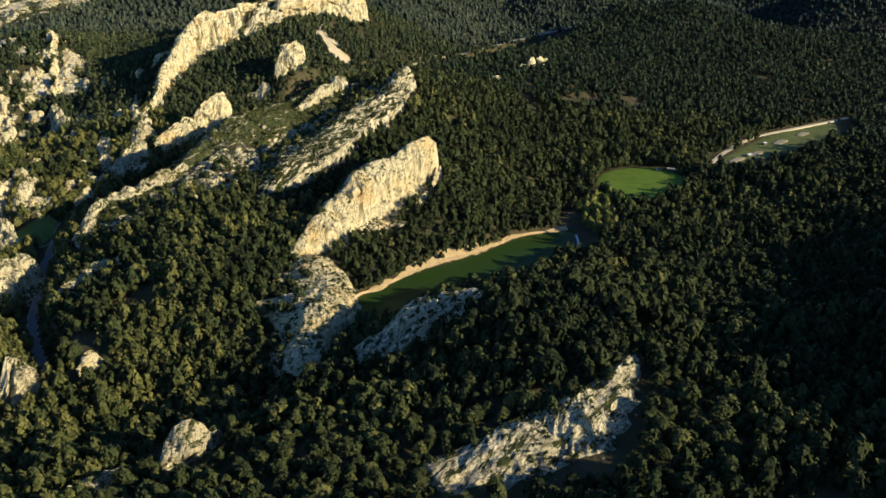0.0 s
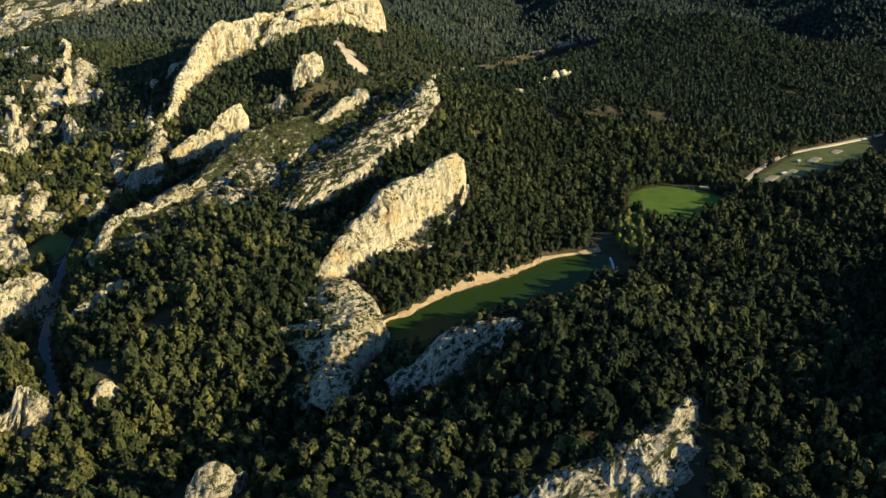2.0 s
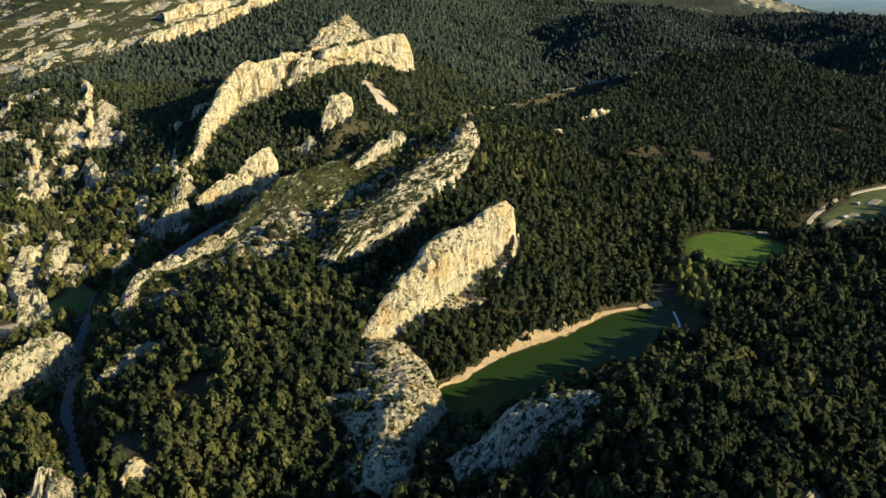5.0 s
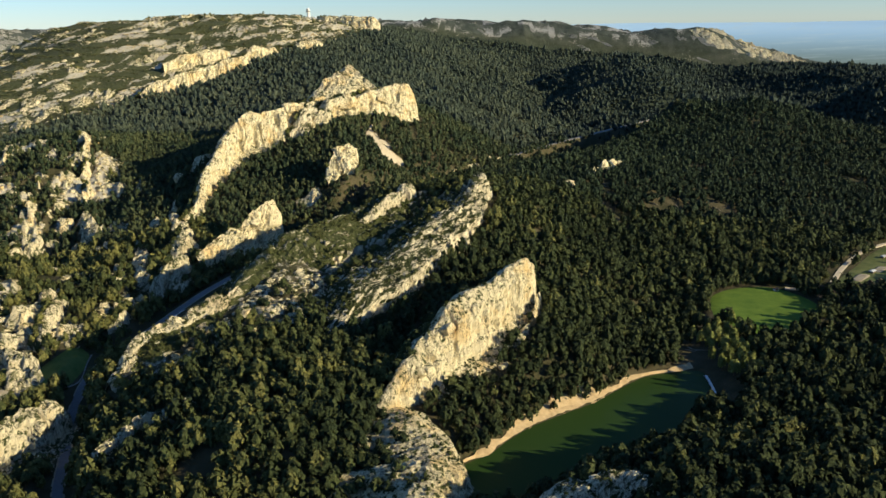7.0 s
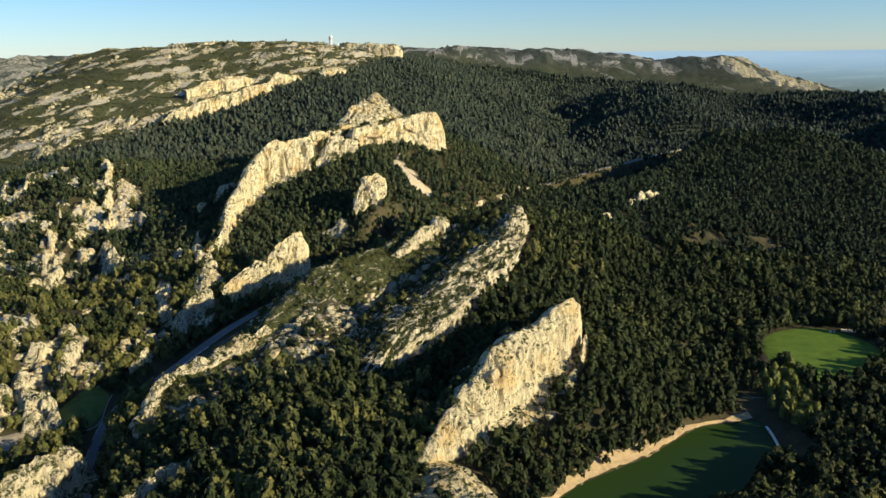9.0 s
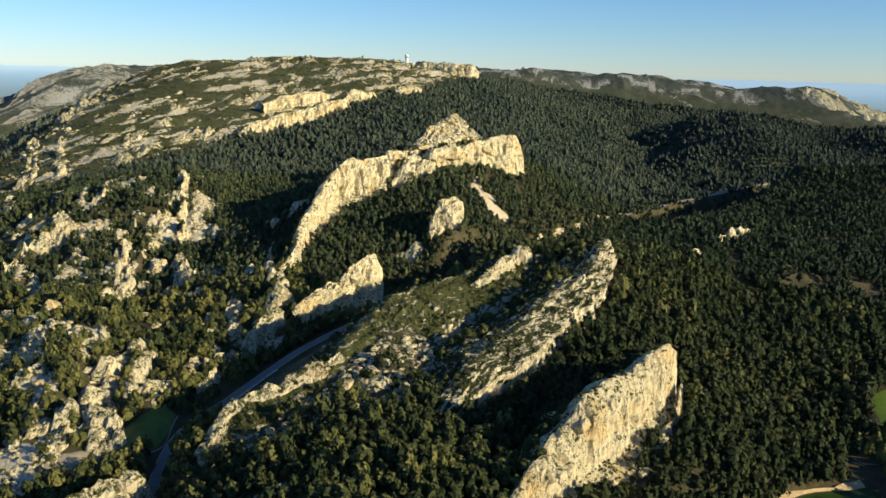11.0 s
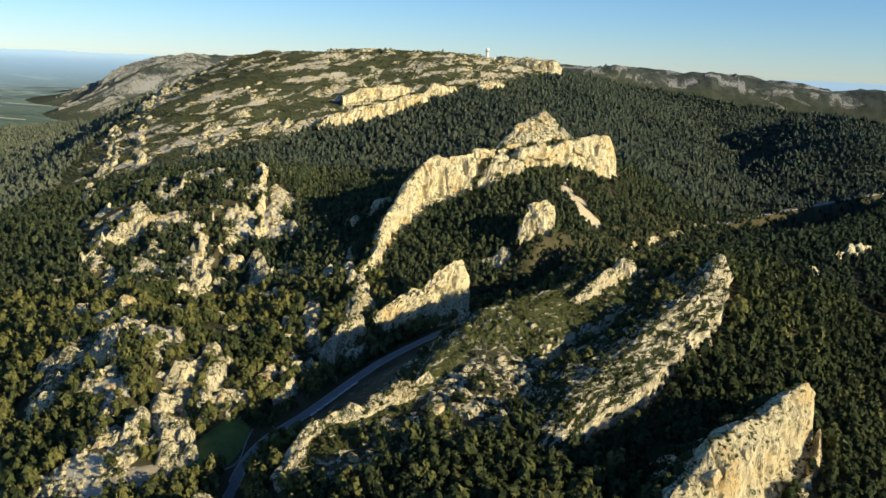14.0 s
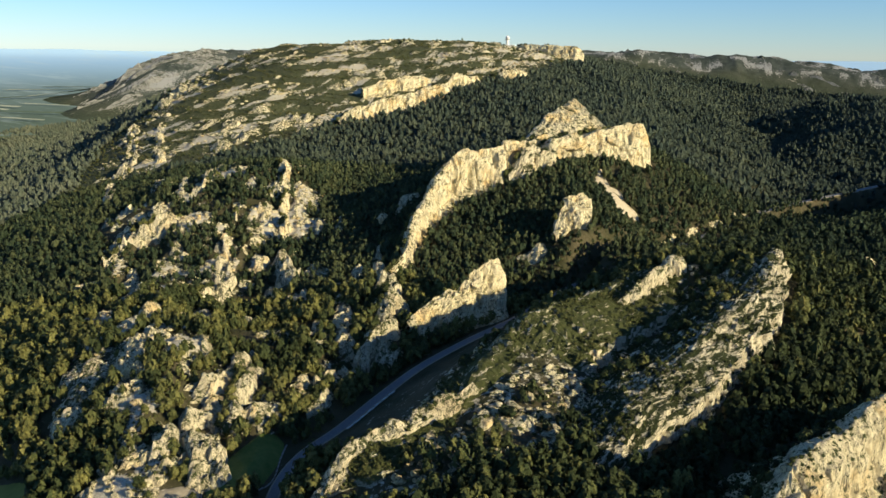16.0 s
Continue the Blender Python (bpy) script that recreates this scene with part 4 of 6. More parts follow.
# ---- cliffs under the plateau ----
crag("limestone_cliff", "long golden cliff band under the plateau",
     [(-690, 1800, 100, 90, 10, 20, 98), (-672, 1832, 121, 92, 22, 26, 118), (-640, 1862, 130, 100, 24, 30, 128), (-600, 1905, 144, 114, 26, 34, 140), (-560, 1950, 158, 126, 24, 34, 154), (-528, 1985, 167, 138, 20, 34, 164), (-516, 2000, 160, 140, 8, 16, 160)], rough=1.0, step=2.6, scrub=0.3, calm=0.7)
crag("limestone_cliff", "golden cliff at the end of the plateau band",
     [(-528, 2012, 166, 150, 10, 20, 160), (-512, 2030, 180, 144, 22, 30, 172), (-490, 2056, 183, 150, 22, 30, 178), (-474, 2076, 182, 156, 12, 20, 178), (-466, 2086, 169, 160, 5, 8, 168)], rough=1.0, step=2.6, scrub=0.3, calm=0.7)
crag("limestone_crag", "square pale rock block on the plateau slope",
     [(-442, 2130, 159, 152, 8, 10, 156), (-430, 2160, 188, 158, 22, 24, 170), (-404, 2192, 198, 166, 24, 26, 182), (-384, 2210, 189, 172, 10, 14, 178), (-378, 2216, 180, 174, 4, 6, 176)], rough=1.0, step=2.6, calm=0.7)
crag("limestone_crag", "small pale rock pinnacle on the plateau slope",
     [(-462, 2102, 148, 142, 5, 6, 146), (-455, 2112, 168, 144, 12, 10, 152), (-447, 2118, 150, 146, 4, 5, 148)], step=3, blocks=2)
crag("limestone_cliff", "pale cliff along the edge of the plateau top",
     [(-470, 2690, 250, 244, 10, 20, 248), (-430, 2682, 256, 234, 20, 30, 252), (-360, 2662, 252, 222, 24, 30, 250), (-300, 2650, 247, 212, 24, 30, 240), (-284, 2655, 232, 210, 8, 16, 226)], rough=1.0, step=3, scrub=0.3, calm=0.8)
crag("limestone_crag", "rounded pale outcrop above the golden cliff",
     [(-690, 1960, 155, 146, 12, 14, 150), (-650, 2000, 173, 150, 20, 20, 166), (-600, 2040, 182, 160, 20, 20, 176), (-570, 2060, 175, 168, 10, 10, 172)], step=3.5, wooded=0.2)

# ---- outcrops that break through the woods ----
r_o = np.random.default_rng(12)


def outcrop_mesh(line, half, high, step=2.0, seed=0.0):
    """A broken, ledged hump of rock along a line on the ground."""
    p = spline([(a, b, 0) for a, b in line], step)
    d0, d1 = p[0, :2] - p[1, :2], p[-1, :2] - p[-2, :2]
    k = np.arange(1, int(half / step) + 1)[:, None]
    xy = np.vstack([(p[0, :2] + d0 * k)[::-1], p[:, :2], p[-1, :2] + d1 * k])
    t = np.gradient(xy, axis=0)
    t /= np.linalg.norm(t, axis=1)[:, None] + 1e-9
    run = np.arange(len(xy)) * step
    cap = np.clip(np.maximum(half - run, run - (run[-1] - half)) / half, 0, 1)
    w = np.arange(-half, half + step, step)
    ww, cc = np.meshgrid(w, cap, indexing="ij")
    x = (xy[None, :, 0] + t[None, :, 1] * w[:, None]).ravel()
    y = (xy[None, :, 1] - t[None, :, 0] * w[:, None]).ravel()
    x, y = x + 3.0 * fbm(x, y, seed, 15, 3) + 0.3 * step * fbm(x, y, seed + 2, 4.3, 2), y + 3.0 * fbm(x, y, seed + 5, 15, 3) + 0.3 * step * fbm(x, y, seed + 7, 4.3, 2)
    env = 1 - np.sqrt((ww / half) ** 2 + cc ** 2).ravel()
    up = 0.55 * high * (0.85 * np.minimum(2.2 * env, 1) + 1.15 * fbm(x, y, seed + 9, max(19.0, 1.3 * half), 4, 0.62) - 0.42)
    ledge = 2.6
    q = up / ledge
    up = ledge * (0.35 * q + 0.65 * (np.floor(q) + smooth(0.5, 0.9, q - np.floor(q)))) + 0.8 * fractured(x, y, up, 6.0)
    up = np.where(env < 0.02, -2.5, np.maximum(up, -2.5))
    f = grid_faces(len(w), len(xy))
    return np.column_stack([x, y, up]), f[(up[f] > -0.4).any(1)]


def grounded(meshes):
    """Sets humps on the ground, all at once."""
    v = np.vstack([m[0] for m in meshes])
    g = height(v[:, 0], v[:, 1])
    out, i = [], 0
    for m, f in meshes:
        up = m[:, 2].copy()
        m[:, 2] += g[i:i + len(m)]
        i += len(m)
        stamp(m, up)
        low = (up > -0.2) & (up < 2.2)
        bush, tree = low & (r_o.random(len(up)) < 0.16), low & (r_o.random(len(up)) < 0.040)
        SOIL_AT.append(np.column_stack([m[bush], np.zeros(bush.sum())]))
        SOIL_AT.append(np.column_stack([m[tree], np.ones(tree.sum())]))
        out.append((m, f))
    return out


def stamp(v, up):
    """Keeps trees off the rock and thins them on its open side."""
    s = up > 0.8
    for dy in (0, -3, -6, -9):
        a = v[s] if dy > -4 else v[s][::2]
        ix, iy = ((a[:, 0] - RX0) / RSTEP).astype(int), ((a[:, 1] + dy - RY0) / RSTEP).astype(int)
        np.maximum.at(RASTER, (np.clip(iy, 0, RNY - 1), np.clip(ix, 0, RNX - 1)), (a[:, 2] + 3).astype(np.float32))


def outcrop_field(name, label, lines_, mat, step, distant=False):
    vs, fs, b = [], [], 0
    for v, f in grounded([outcrop_mesh(line, half, high, step, float(line[0][0])) for line, half, high in lines_]):
        vs.append(np.column_stack(seen_far(*v.T)) if distant else v)
        fs.append(f + b)
        b += len(v)
    return tagged(mesh_object(name, np.vstack(vs), np.vstack(fs), mat, False), label, "rocks", kind="stuff")


OUTCROPS = (
        ("steep pale slabs at the tip of the plateau", 26, 24, [(-1140, 1934), (-1180, 2050), (-1230, 2190)]),
        ("long broken rib running down the western spur", 13, 17, [(-1150, 1850), (-1093, 1746), (-1035, 1646), (-1005, 1560)]),
        ("lower end of the broken western rib", 11, 14, [(-975, 1500), (-924, 1412), (-850, 1300)]),
        ("second broken rib on the western spur", 9, 14, [(-1066, 1815), (-1010, 1709), (-957, 1617)]),
        ("low end of the second western rib", 12, 12, [(-830, 1400), (-795, 1340), (-761, 1272)]),
        ("small pale rocks in the western wood", 9, 9, [(-765, 1200), (-795, 1262)]),
        ("broad pale crumbling face of the rock knob", 20, 15, [(-722, 1116), (-716, 1150), (-708, 1172)]),
        ("pale crest of the rock knob", 11, 13, [(-712, 1184), (-692, 1180), (-674, 1180)]),
        ("pale rocks beside the rock knob", 11, 14, [(-625, 1088), (-632, 1111), (-638, 1135)]),
        ("slanting pale rocks on the wooded spur", 9, 12, [(-676, 1217), (-680, 1275)]),
        ("narrow pale rib below the rock spire", 9, 14, [(-556, 1048), (-580, 1107), (-592, 1145)]),
        ("pale rocks at the top of the sunlit fin", 12, 14, [(-572, 1225), (-585, 1280), (-600, 1330)]),
        ("pale rocks at the foot of the sunlit fin", 11, 14, [(-478, 1042), (-495, 1072), (-512, 1104)]),
        ("scattered pale rocks between fin and spire", 8, 9, [(-556, 1116), (-552, 1140)]),
        ("scattered pale rocks between fin and spire", 8, 9, [(-531, 1080), (-531, 1100)]),
        ("scattered pale rocks between fin and spire", 8, 9, [(-568, 1182), (-568, 1212)]),
        ("triangular pale rock in the wood", 12, 16, [(-536, 1004), (-548, 1040), (-554, 1062)]),
        ("pale ledge in the wood", 6, 8, [(-533, 1052), (-516, 1050), (-498, 1040)]),
        ("pale rock stump in a hollow of the wood", 9, 12, [(-526, 920), (-522, 944)]),
        ("slanting pale ledges on the knoll", 10, 10, [(-668, 1052), (-616, 994), (-586, 966)]),
        ("pale rocks behind the knoll", 10, 11, [(-510, 850), (-490, 812)]),
        ("pale rocks behind the knoll", 9, 10, [(-570, 930), (-540, 886)]),
        ("small pale rocks in oak wood", 8, 8, [(-706, 1022), (-692, 1030)]),
        ("upright pale edge of the knoll", 9, 14, [(-464, 738), (-486, 775), (-514, 812)]),
        ("pale rubble on the top of the knoll", 14, 9, [(-504, 786), (-512, 806)]),
        ("broad pale rubble on the knoll's face", 20, 10, [(-508, 738), (-516, 756), (-528, 772)]),
        ("curved pale ledge round the knoll's foot", 9, 11, [(-516, 724), (-499, 730), (-470, 733)]),
        ("pale rubble on the knoll's face", 9, 8, [(-494, 742), (-496, 756)]),
        ("pale rubble on the back of the knoll", 11, 9, [(-543, 795), (-556, 822)]),
        ("tall pale rock rib above the field", 12, 16, [(-410, 650), (-407, 664), (-411, 682), (-424, 708)]),
        ("pale rocks beside the rib", 8, 9, [(-428, 680), (-428, 694)]),
        ("pale quarried bank beside the field", 9, 8, [(-432, 646), (-414, 650)]),
        ("curved pale ledge above the field", 8, 11, [(-426, 745), (-419, 756), (-414, 783)]),
        ("pale rock head in the wood above the field", 11, 13, [(-410, 796), (-418, 832)]),
        ("pale rocks below the ledge", 9, 10, [(-408, 744), (-408, 758)]),
        ("pale rocks above the valley road", 8, 11, [(-382, 732), (-382, 744), (-390, 764)]),
        ("massive pale rock above the quarry floor", 13, 17, [(-378, 676), (-388, 692), (-406, 720), (-418, 740)]),
        ("upright pale rock tooth by the road cutting", 9, 15, [(-346, 770), (-351, 796), (-357, 822)]),
        ("small pale rocks on the slope above the road", 9, 7, [(-364, 780), (-362, 798)]),
        ("pale rock tooth on a wooded shoulder", 9, 13, [(-405, 1003), (-399, 1018), (-403, 1042)]),
        ("low pale rocks on a wooded shoulder", 7, 8, [(-433, 1002), (-415, 1010)]),
        ("stepped pale rocks above the road", 11, 15, [(-358, 832), (-354, 858), (-348, 872)]),
        ("broken pale rib above the road", 10, 13, [(-361, 884), (-377, 920), (-394, 962)]),
        ("broad pale rock steps above the road", 14, 18, [(-325, 868), (-330, 898), (-346, 940)]),
        ("broad pale rocks below the great cliff's tail", 13, 17, [(-336, 934), (-349, 964), (-360, 990)]),
        ("thin pale rib below the great cliff's tail", 7, 13, [(-364, 1003), (-381, 1041), (-400, 1096)]),
        ("pale rocks behind the great cliff's tail", 9, 13, [(-411, 1158), (-398, 1180), (-392, 1222)]),
        ("pale knobs on the crest of the stony ridge", 9, 7, [(-222, 690), (-212, 700), (-198, 690)]),
        ("pale ledges on the open ridge", 9, 6, [(-246, 676), (-234, 669)]),
        ("pale rocks in the wood below the cliff", 10, 8, [(-250, 1066), (-232, 1073)]),
        ("tilted golden slabs on the plateau flank", 20, 16, [(-862, 1662), (-844, 1706), (-800, 1750), (-770, 1850)]),
        ("upper tilted slabs on the plateau flank", 16, 13, [(-888, 1737), (-890, 1814), (-860, 1855)]),
        ("pale slabs at the rim of the plateau", 16, 12, [(-773, 2017), (-752, 2086), (-700, 2134)]),
        ("small pale rocks on the wooded ridge", 6, 8, [(60, 1040), (72, 1062)]),
        ("small pale rocks on the wooded ridge", 6, 8, [(100, 1112), (128, 1138)]))
for (label, half, high, line), (v, f) in zip(OUTCROPS, grounded([outcrop_mesh(o[3], o[1], o[2], 2.0 if o[3][0][1] < 1300 else 3.0, float(o[3][0][0])) for o in OUTCROPS])):
    tagged(mesh_object("rock_outcrop", v, f, ROUGH if half > 10 else ROCK, False), label, "rock", group="outcrops in the woods")



def strewn(poly, count, along, long, half, high):
    out = []
    lo, hi = poly.min(0), poly.max(0)
    while len(out) < count:
        a = r_o.uniform(lo, hi)
        if not inside(a[:1], a[1:], poly)[0]:
            continue
        u = np.array(along) + r_o.normal(0, 0.25, 2)
        u = u / np.linalg.norm(u) * r_o.uniform(*long)
        out.append(([tuple(a), tuple(a + u * 0.5 + r_o.normal(0, 2, 2)), tuple(a + u)], r_o.uniform(*half), r_o.uniform(*high)))
    return out


outcrop_field("rock_ledges", "pale limestone ledges strewn over the dark plateau", strewn(PLATEAU, 460, (0.75, 0.65), (8, 52), (4, 8), (4, 8)), ROUGH, 2.8)
outcrop_field("rock_ledges", "pale rocks scattered through the knoll woods", strewn(KNOLLS, 55, (-0.25, 0.97), (6, 30), (4, 8), (6, 10)), ROUGH, 2.0)
outcrop_field("rock_ledges", "haze-greyed tilted strata on the far western range", strewn(FARLEFT, 420, (0.75, 0.66), (60, 240), (10, 20), (8, 19)), HAZED_ROCK, 13.0, True)
outcrop_field("rock_ledges", "haze-greyed rocks and gullies on the far northern range", strewn(FARRIGHT, 150, (0.5, -0.85), (40, 150), (9, 18), (6, 13)), HAZED_ROCK, 13.0, True)
PEAK = outline([(790, 3400), (830, 3290), (960, 3260), (1250, 3300), (1330, 3400), (1150, 3480), (950, 3440)], 30)
outcrop_field("rock_ledges", "pale jagged rocks along a distant ridge above the plain", strewn(PEAK, 70, (0.9, -0.3), (25, 80), (8, 15), (10, 22)), ROUGH, 8.0, True)
_far_road = ROAD[(ROAD[:, 1] > 1200) & (ROAD[:, 1] < 1640)]
outcrop_field("rock_ledges", "pale cut bank along the far stretch of the road", [([tuple(q + np.array([-9, 7])) for q in _far_road[i:i + 5:2, :2]], 4.2, 7.5) for i in range(0, len(_far_road) - 6, 7)], ROCK, 2.5)

# ---- lake ----
lake_me = bpy.data.meshes.new("lake")
lake_me.from_pydata([(x, y, LAKE_Z) for x, y in LAKE], [], [list(range(len(LAKE)))])
wm, wnn, wl, wb_ = material("lake_water")
wb_.inputs["Base Color"].default_value = (0.028, 0.058, 0.014, 1)
wb_.inputs["Roughness"].default_value = 0.3
wb_.inputs["Specular IOR Level"].default_value = 0.025
_g = wnn.new("ShaderNodeNewGeometry")
bump_node(wnn, wl, noise_node(wnn, wl, 0.8, 3, 0.5, _g.outputs["Position"]).outputs["Fac"], 0.15, 0.2, wb_)
lake_me.materials.append(wm)
lake = tagged(new("lake", lake_me), "still dark green lake water between wooded banks", "lake", kind="structure")


def ribbon(name, line, half, lift, mat):
    t = np.gradient(line[:, :2], axis=0)
    t /= np.linalg.norm(t, axis=1)[:, None]
    nr = np.column_stack([t[:, 1], -t[:, 0]])
    rows = [np.column_stack([line[:, :2] + nr * o, line[:, 2] + dz]) for o, dz in ((-half - 0.4, -0.8), (-half, lift), (0, lift + 0.06), (half, lift), (half + 0.4, -0.8))]
    return mesh_object(name, np.concatenate(rows), grid_faces(5, len(line))[:, ::-1], mat, False)


verge = tagged(ribbon("road_verge", ROAD, 4.0, 0.22, EARTH), "pale stony verge beside the asphalt road", "verge", kind="structure")
road = tagged(ribbon("road", ROAD, 2.9, 0.36, ASPHALT), "grey asphalt country road in a rock cutting", "road", kind="structure")
track = tagged(ribbon("gravel_track", TRACK, 2.3, 0.6, GRAVEL), "pale gravel track along the meadow", "track", kind="structure")


def patch(name, poly, mat, lift):
    c = poly.mean(0)
    rings = [c + (poly - c) * k for k in (1.0, 0.92, 0.7, 0.45, 0.2, 0.08, 0.0)]
    v = np.vstack(rings)
    z = height(v[:, 0], v[:, 1]) + lift
    z[:len(poly)] -= lift + 0.3
    k = len(poly)
    f = [(r * k + i, r * k + (i + 1) % k, (r + 1) * k + (i + 1) % k, (r + 1) * k + i) for r in range(6) for i in range(k)]
    return mesh_object(name, np.column_stack([v, z]), f, mat, True)


meadow = tagged(patch("meadow", MEADOW, GRASS, 0.35), "bright green mown meadow at the head of the lake", "meadow", kind="structure")


gardens = tagged(patch("garden_plots", GARDENS, plain("rough_grass", (0.07, 0.10, 0.025), (0.16, 0.17, 0.06), 0.08), 0.3), "rough grass garden plots beside the gravel track", "field", kind="structure")
for cx, cy, w_, d_ in ((300, 846, 26, 9), (330, 872, 22, 8), (372, 920, 26, 10), (412, 958, 22, 9)):
    q = np.array([(-w_, -d_), (0, -d_ * 1.1), (w_, -d_), (w_ * 0.9, d_), (0, d_), (-w_, d_ * 0.9)]) / 2.0
    c_, n_ = math.cos(0.85), math.sin(0.85)
    q = np.column_stack([q[:, 0] * c_ - q[:, 1] * n_, q[:, 0] * n_ + q[:, 1] * c_]) + np.array([cx, cy])
    tagged(patch("bare_plot", outline(list(map(tuple, q)), 4), EARTH, 0.8), "pale bare earth plot in the gardens", "plot", kind="structure")
field = tagged(patch("field", FIELD, plain("field_grass", (0.075, 0.125, 0.024), (0.15, 0.175, 0.045), 0.15), 0.3), "small bright green field beside the road", "field", kind="structure")
low_field = tagged(patch("field", LOWFIELD, plain("meadow_hay", (0.17, 0.18, 0.035), (0.27, 0.25, 0.06), 0.1), 0.4), "yellow-green field in the side valley", "field", kind="structure")
scree = tagged(patch("scree_slope", SCREE, SCREE_STONE, 0.6), "pale scree fan below the great cliff", "scree", kind="structure")
YARD = outline([(-376, 648), (-392, 642), (-408, 652), (-396, 664), (-378, 668)], 5)
yard = tagged(patch("quarry_floor", YARD, EARTH, 0.4), "pale trampled earth beside the field", "ground", kind="structure")


def shore_strip():
    """The sandy bank along the sunny side of the lake."""
    k = [i for i, p in enumerate(LAKE) if p[1] > 520 and p[1] - 690 > 1.02 * (p[0] - 116) - 12]
    line = LAKE[k]
    t = np.gradient(line, axis=0)
    t /= np.linalg.norm(t, axis=1)[:, None]
    nr = np.column_stack([-t[:, 1], t[:, 0]])
    c = LAKE.mean(0)
    nr *= np.sign(((line - c) * nr).sum(1))[:, None]
    wide = np.maximum(3.5 + 7.5 * fbm(line[:, 0], line[:, 1], 0, 20, 4, 0.6), 0.9)
    rows = []
    for f, z in ((-0.5, -0.6), (0.0, 0.06), (0.35, 0.9), (0.8, 1.7), (1.0, 1.9), (1.2, 0.0)):
        q = line + nr * (wide * f)[:, None]
        up = LAKE_Z + z + 0.12 * fbm(q[:, 0], q[:, 1], 2, 3, 2)
        rows.append(np.column_stack([q, up if f <= 0 or f > 1 else np.maximum(up, height(q[:, 0], q[:, 1]) + 0.2)]))
    f = grid_faces(len(rows), len(line))
    v = np.concatenate(rows)
    q = v[f[0]]
    if np.cross(q[1] - q[0], q[2] - q[0])[2] < 0:
        f = f[:, ::-1]
    return tagged(mesh_object("sandy_shore", v, f, SAND, False), "pale sandy bank along the lake edge", "shore", kind="structure")


shore = shore_strip()


# ---- built things ----
def part(name, bm, mat, parent, label=""):
    me = bpy.data.meshes.new(name)
    bm.to_mesh(me)
    bm.free()
    me.materials.append(mat)
    ob = new(name, me)
    ob.parent = parent
    return tagged(ob, label)


def box(sx, sy, sz, x=0, y=0, z=0, bevel=0.04, turn=0.0):
    bm = bmesh.new()
    bmesh.ops.create_cube(bm, size=1.0, matrix=Matrix.Translation((x, y, z + sz / 2)) @ Matrix.Rotation(turn, 4, "Z") @ Matrix.Diagonal((sx, sy, sz, 1)))
    if bevel:
        bmesh.ops.bevel(bm, geom=bm.edges[:], offset=bevel, segments=1, affect="EDGES")
    return bm


def drum(r0, r1, h, x=0, y=0, z=0, sides=20):
    bm = bmesh.new()
    bmesh.ops.create_cone(bm, cap_ends=True, segments=sides, radius1=r0, radius2=r1, depth=h, matrix=Matrix.Translation((x, y, z + h / 2)))
    return bm


def gable(sx, sy, rise, z, over=0.4):
    bm = bmesh.new()
    a, b = sx / 2 + over, sy / 2 + over
    v = [bm.verts.new(p) for p in ((-a, -b, z), (a, -b, z), (a, b, z), (-a, b, z), (-a, 0, z + rise), (a, 0, z + rise), (-a, -b, z - 0.2), (a, -b, z - 0.2), (a, b, z - 0.2), (-a, b, z - 0.2))]
    for f in ((0, 1, 5, 4), (2, 3, 4, 5), (1, 2, 5), (3, 0, 4), (6, 9, 8, 7), (0, 6, 7, 1), (1, 7, 8, 2), (2, 8, 9, 3), (3, 9, 6, 0)):
        bm.faces.new([v[i] for i in f])
    return bm


def base(name, x, y, z, turn, label, category, group=""):
    return tagged(_placed(new(name), pose(x, y, z, 0, 0, turn)), label, category, group)


def _placed(ob, m):
    ob.matrix_basis = m
    return ob


def ground_z(x, y):
    return float(height(np.array([x]), np.array([y]))[0])


def hut(name, x, y, turn, sx, sy, wall_h, rise, label, wall_mat, roof_mat, windows=2, chimney=False):
    h = base(name, x, y, ground_z(x, y) - 0.1, turn, label, "hut" if sx < 6 else "house")
    part("wall", box(sx, sy, wall_h), wall_mat, h)
    roof = part("roof", gable(sx, sy, rise, wall_h), roof_mat, h, "pitched tile roof")
    part("door", box(0.95, 0.12, 2.05, -sx * 0.28, -sy / 2 - 0.03, 0.05), WOOD, h, "grey wooden door")
    for i in range(windows):
        w = part("window", box(1.0, 0.1, 1.1, sx * (0.02 + 0.3 * i), -sy / 2 - 0.03, 0.95), GLASS, h, "small dark window")
        part("sill", box(1.2, 0.22, 0.1, sx * (0.02 + 0.3 * i), -sy / 2 - 0.08, 0.83, 0.02), WHITE, w)
    if chimney:
        part("chimney", box(0.7, 0.7, 1.3, sx * 0.3, sy * 0.18, wall_h + rise * 0.4), wall_mat, roof)
    return h


GLASS, _gn, _gl, _gb = material("window_glass")
_gb.inputs["Base Color"].default_value, _gb.inputs["Roughness"].default_value = (0.02, 0.025, 0.03, 1), 0.1

hut("meadow_hut", 212, 812, 20, 3.6, 3.0, 2.4, 0.8, "small white hut at the edge of the meadow", WHITE, TILE, 1)
hut("garden_house", 417, 900, 35, 9.0, 6.5, 3.0, 1.6, "small pale house with a tiled roof among trees", WHITE, TILE, 2, True)
hut("garden_shed", 318, 862, 40, 6.5, 4.0, 2.3, 0.9, "low grey wooden shed beside the garden plots", WOOD, STEEL, 1)
hut("garden_shed", 352, 912, 42, 5.0, 3.5, 2.2, 0.8, "small wooden shed with a metal roof", WOOD, STEEL, 1)


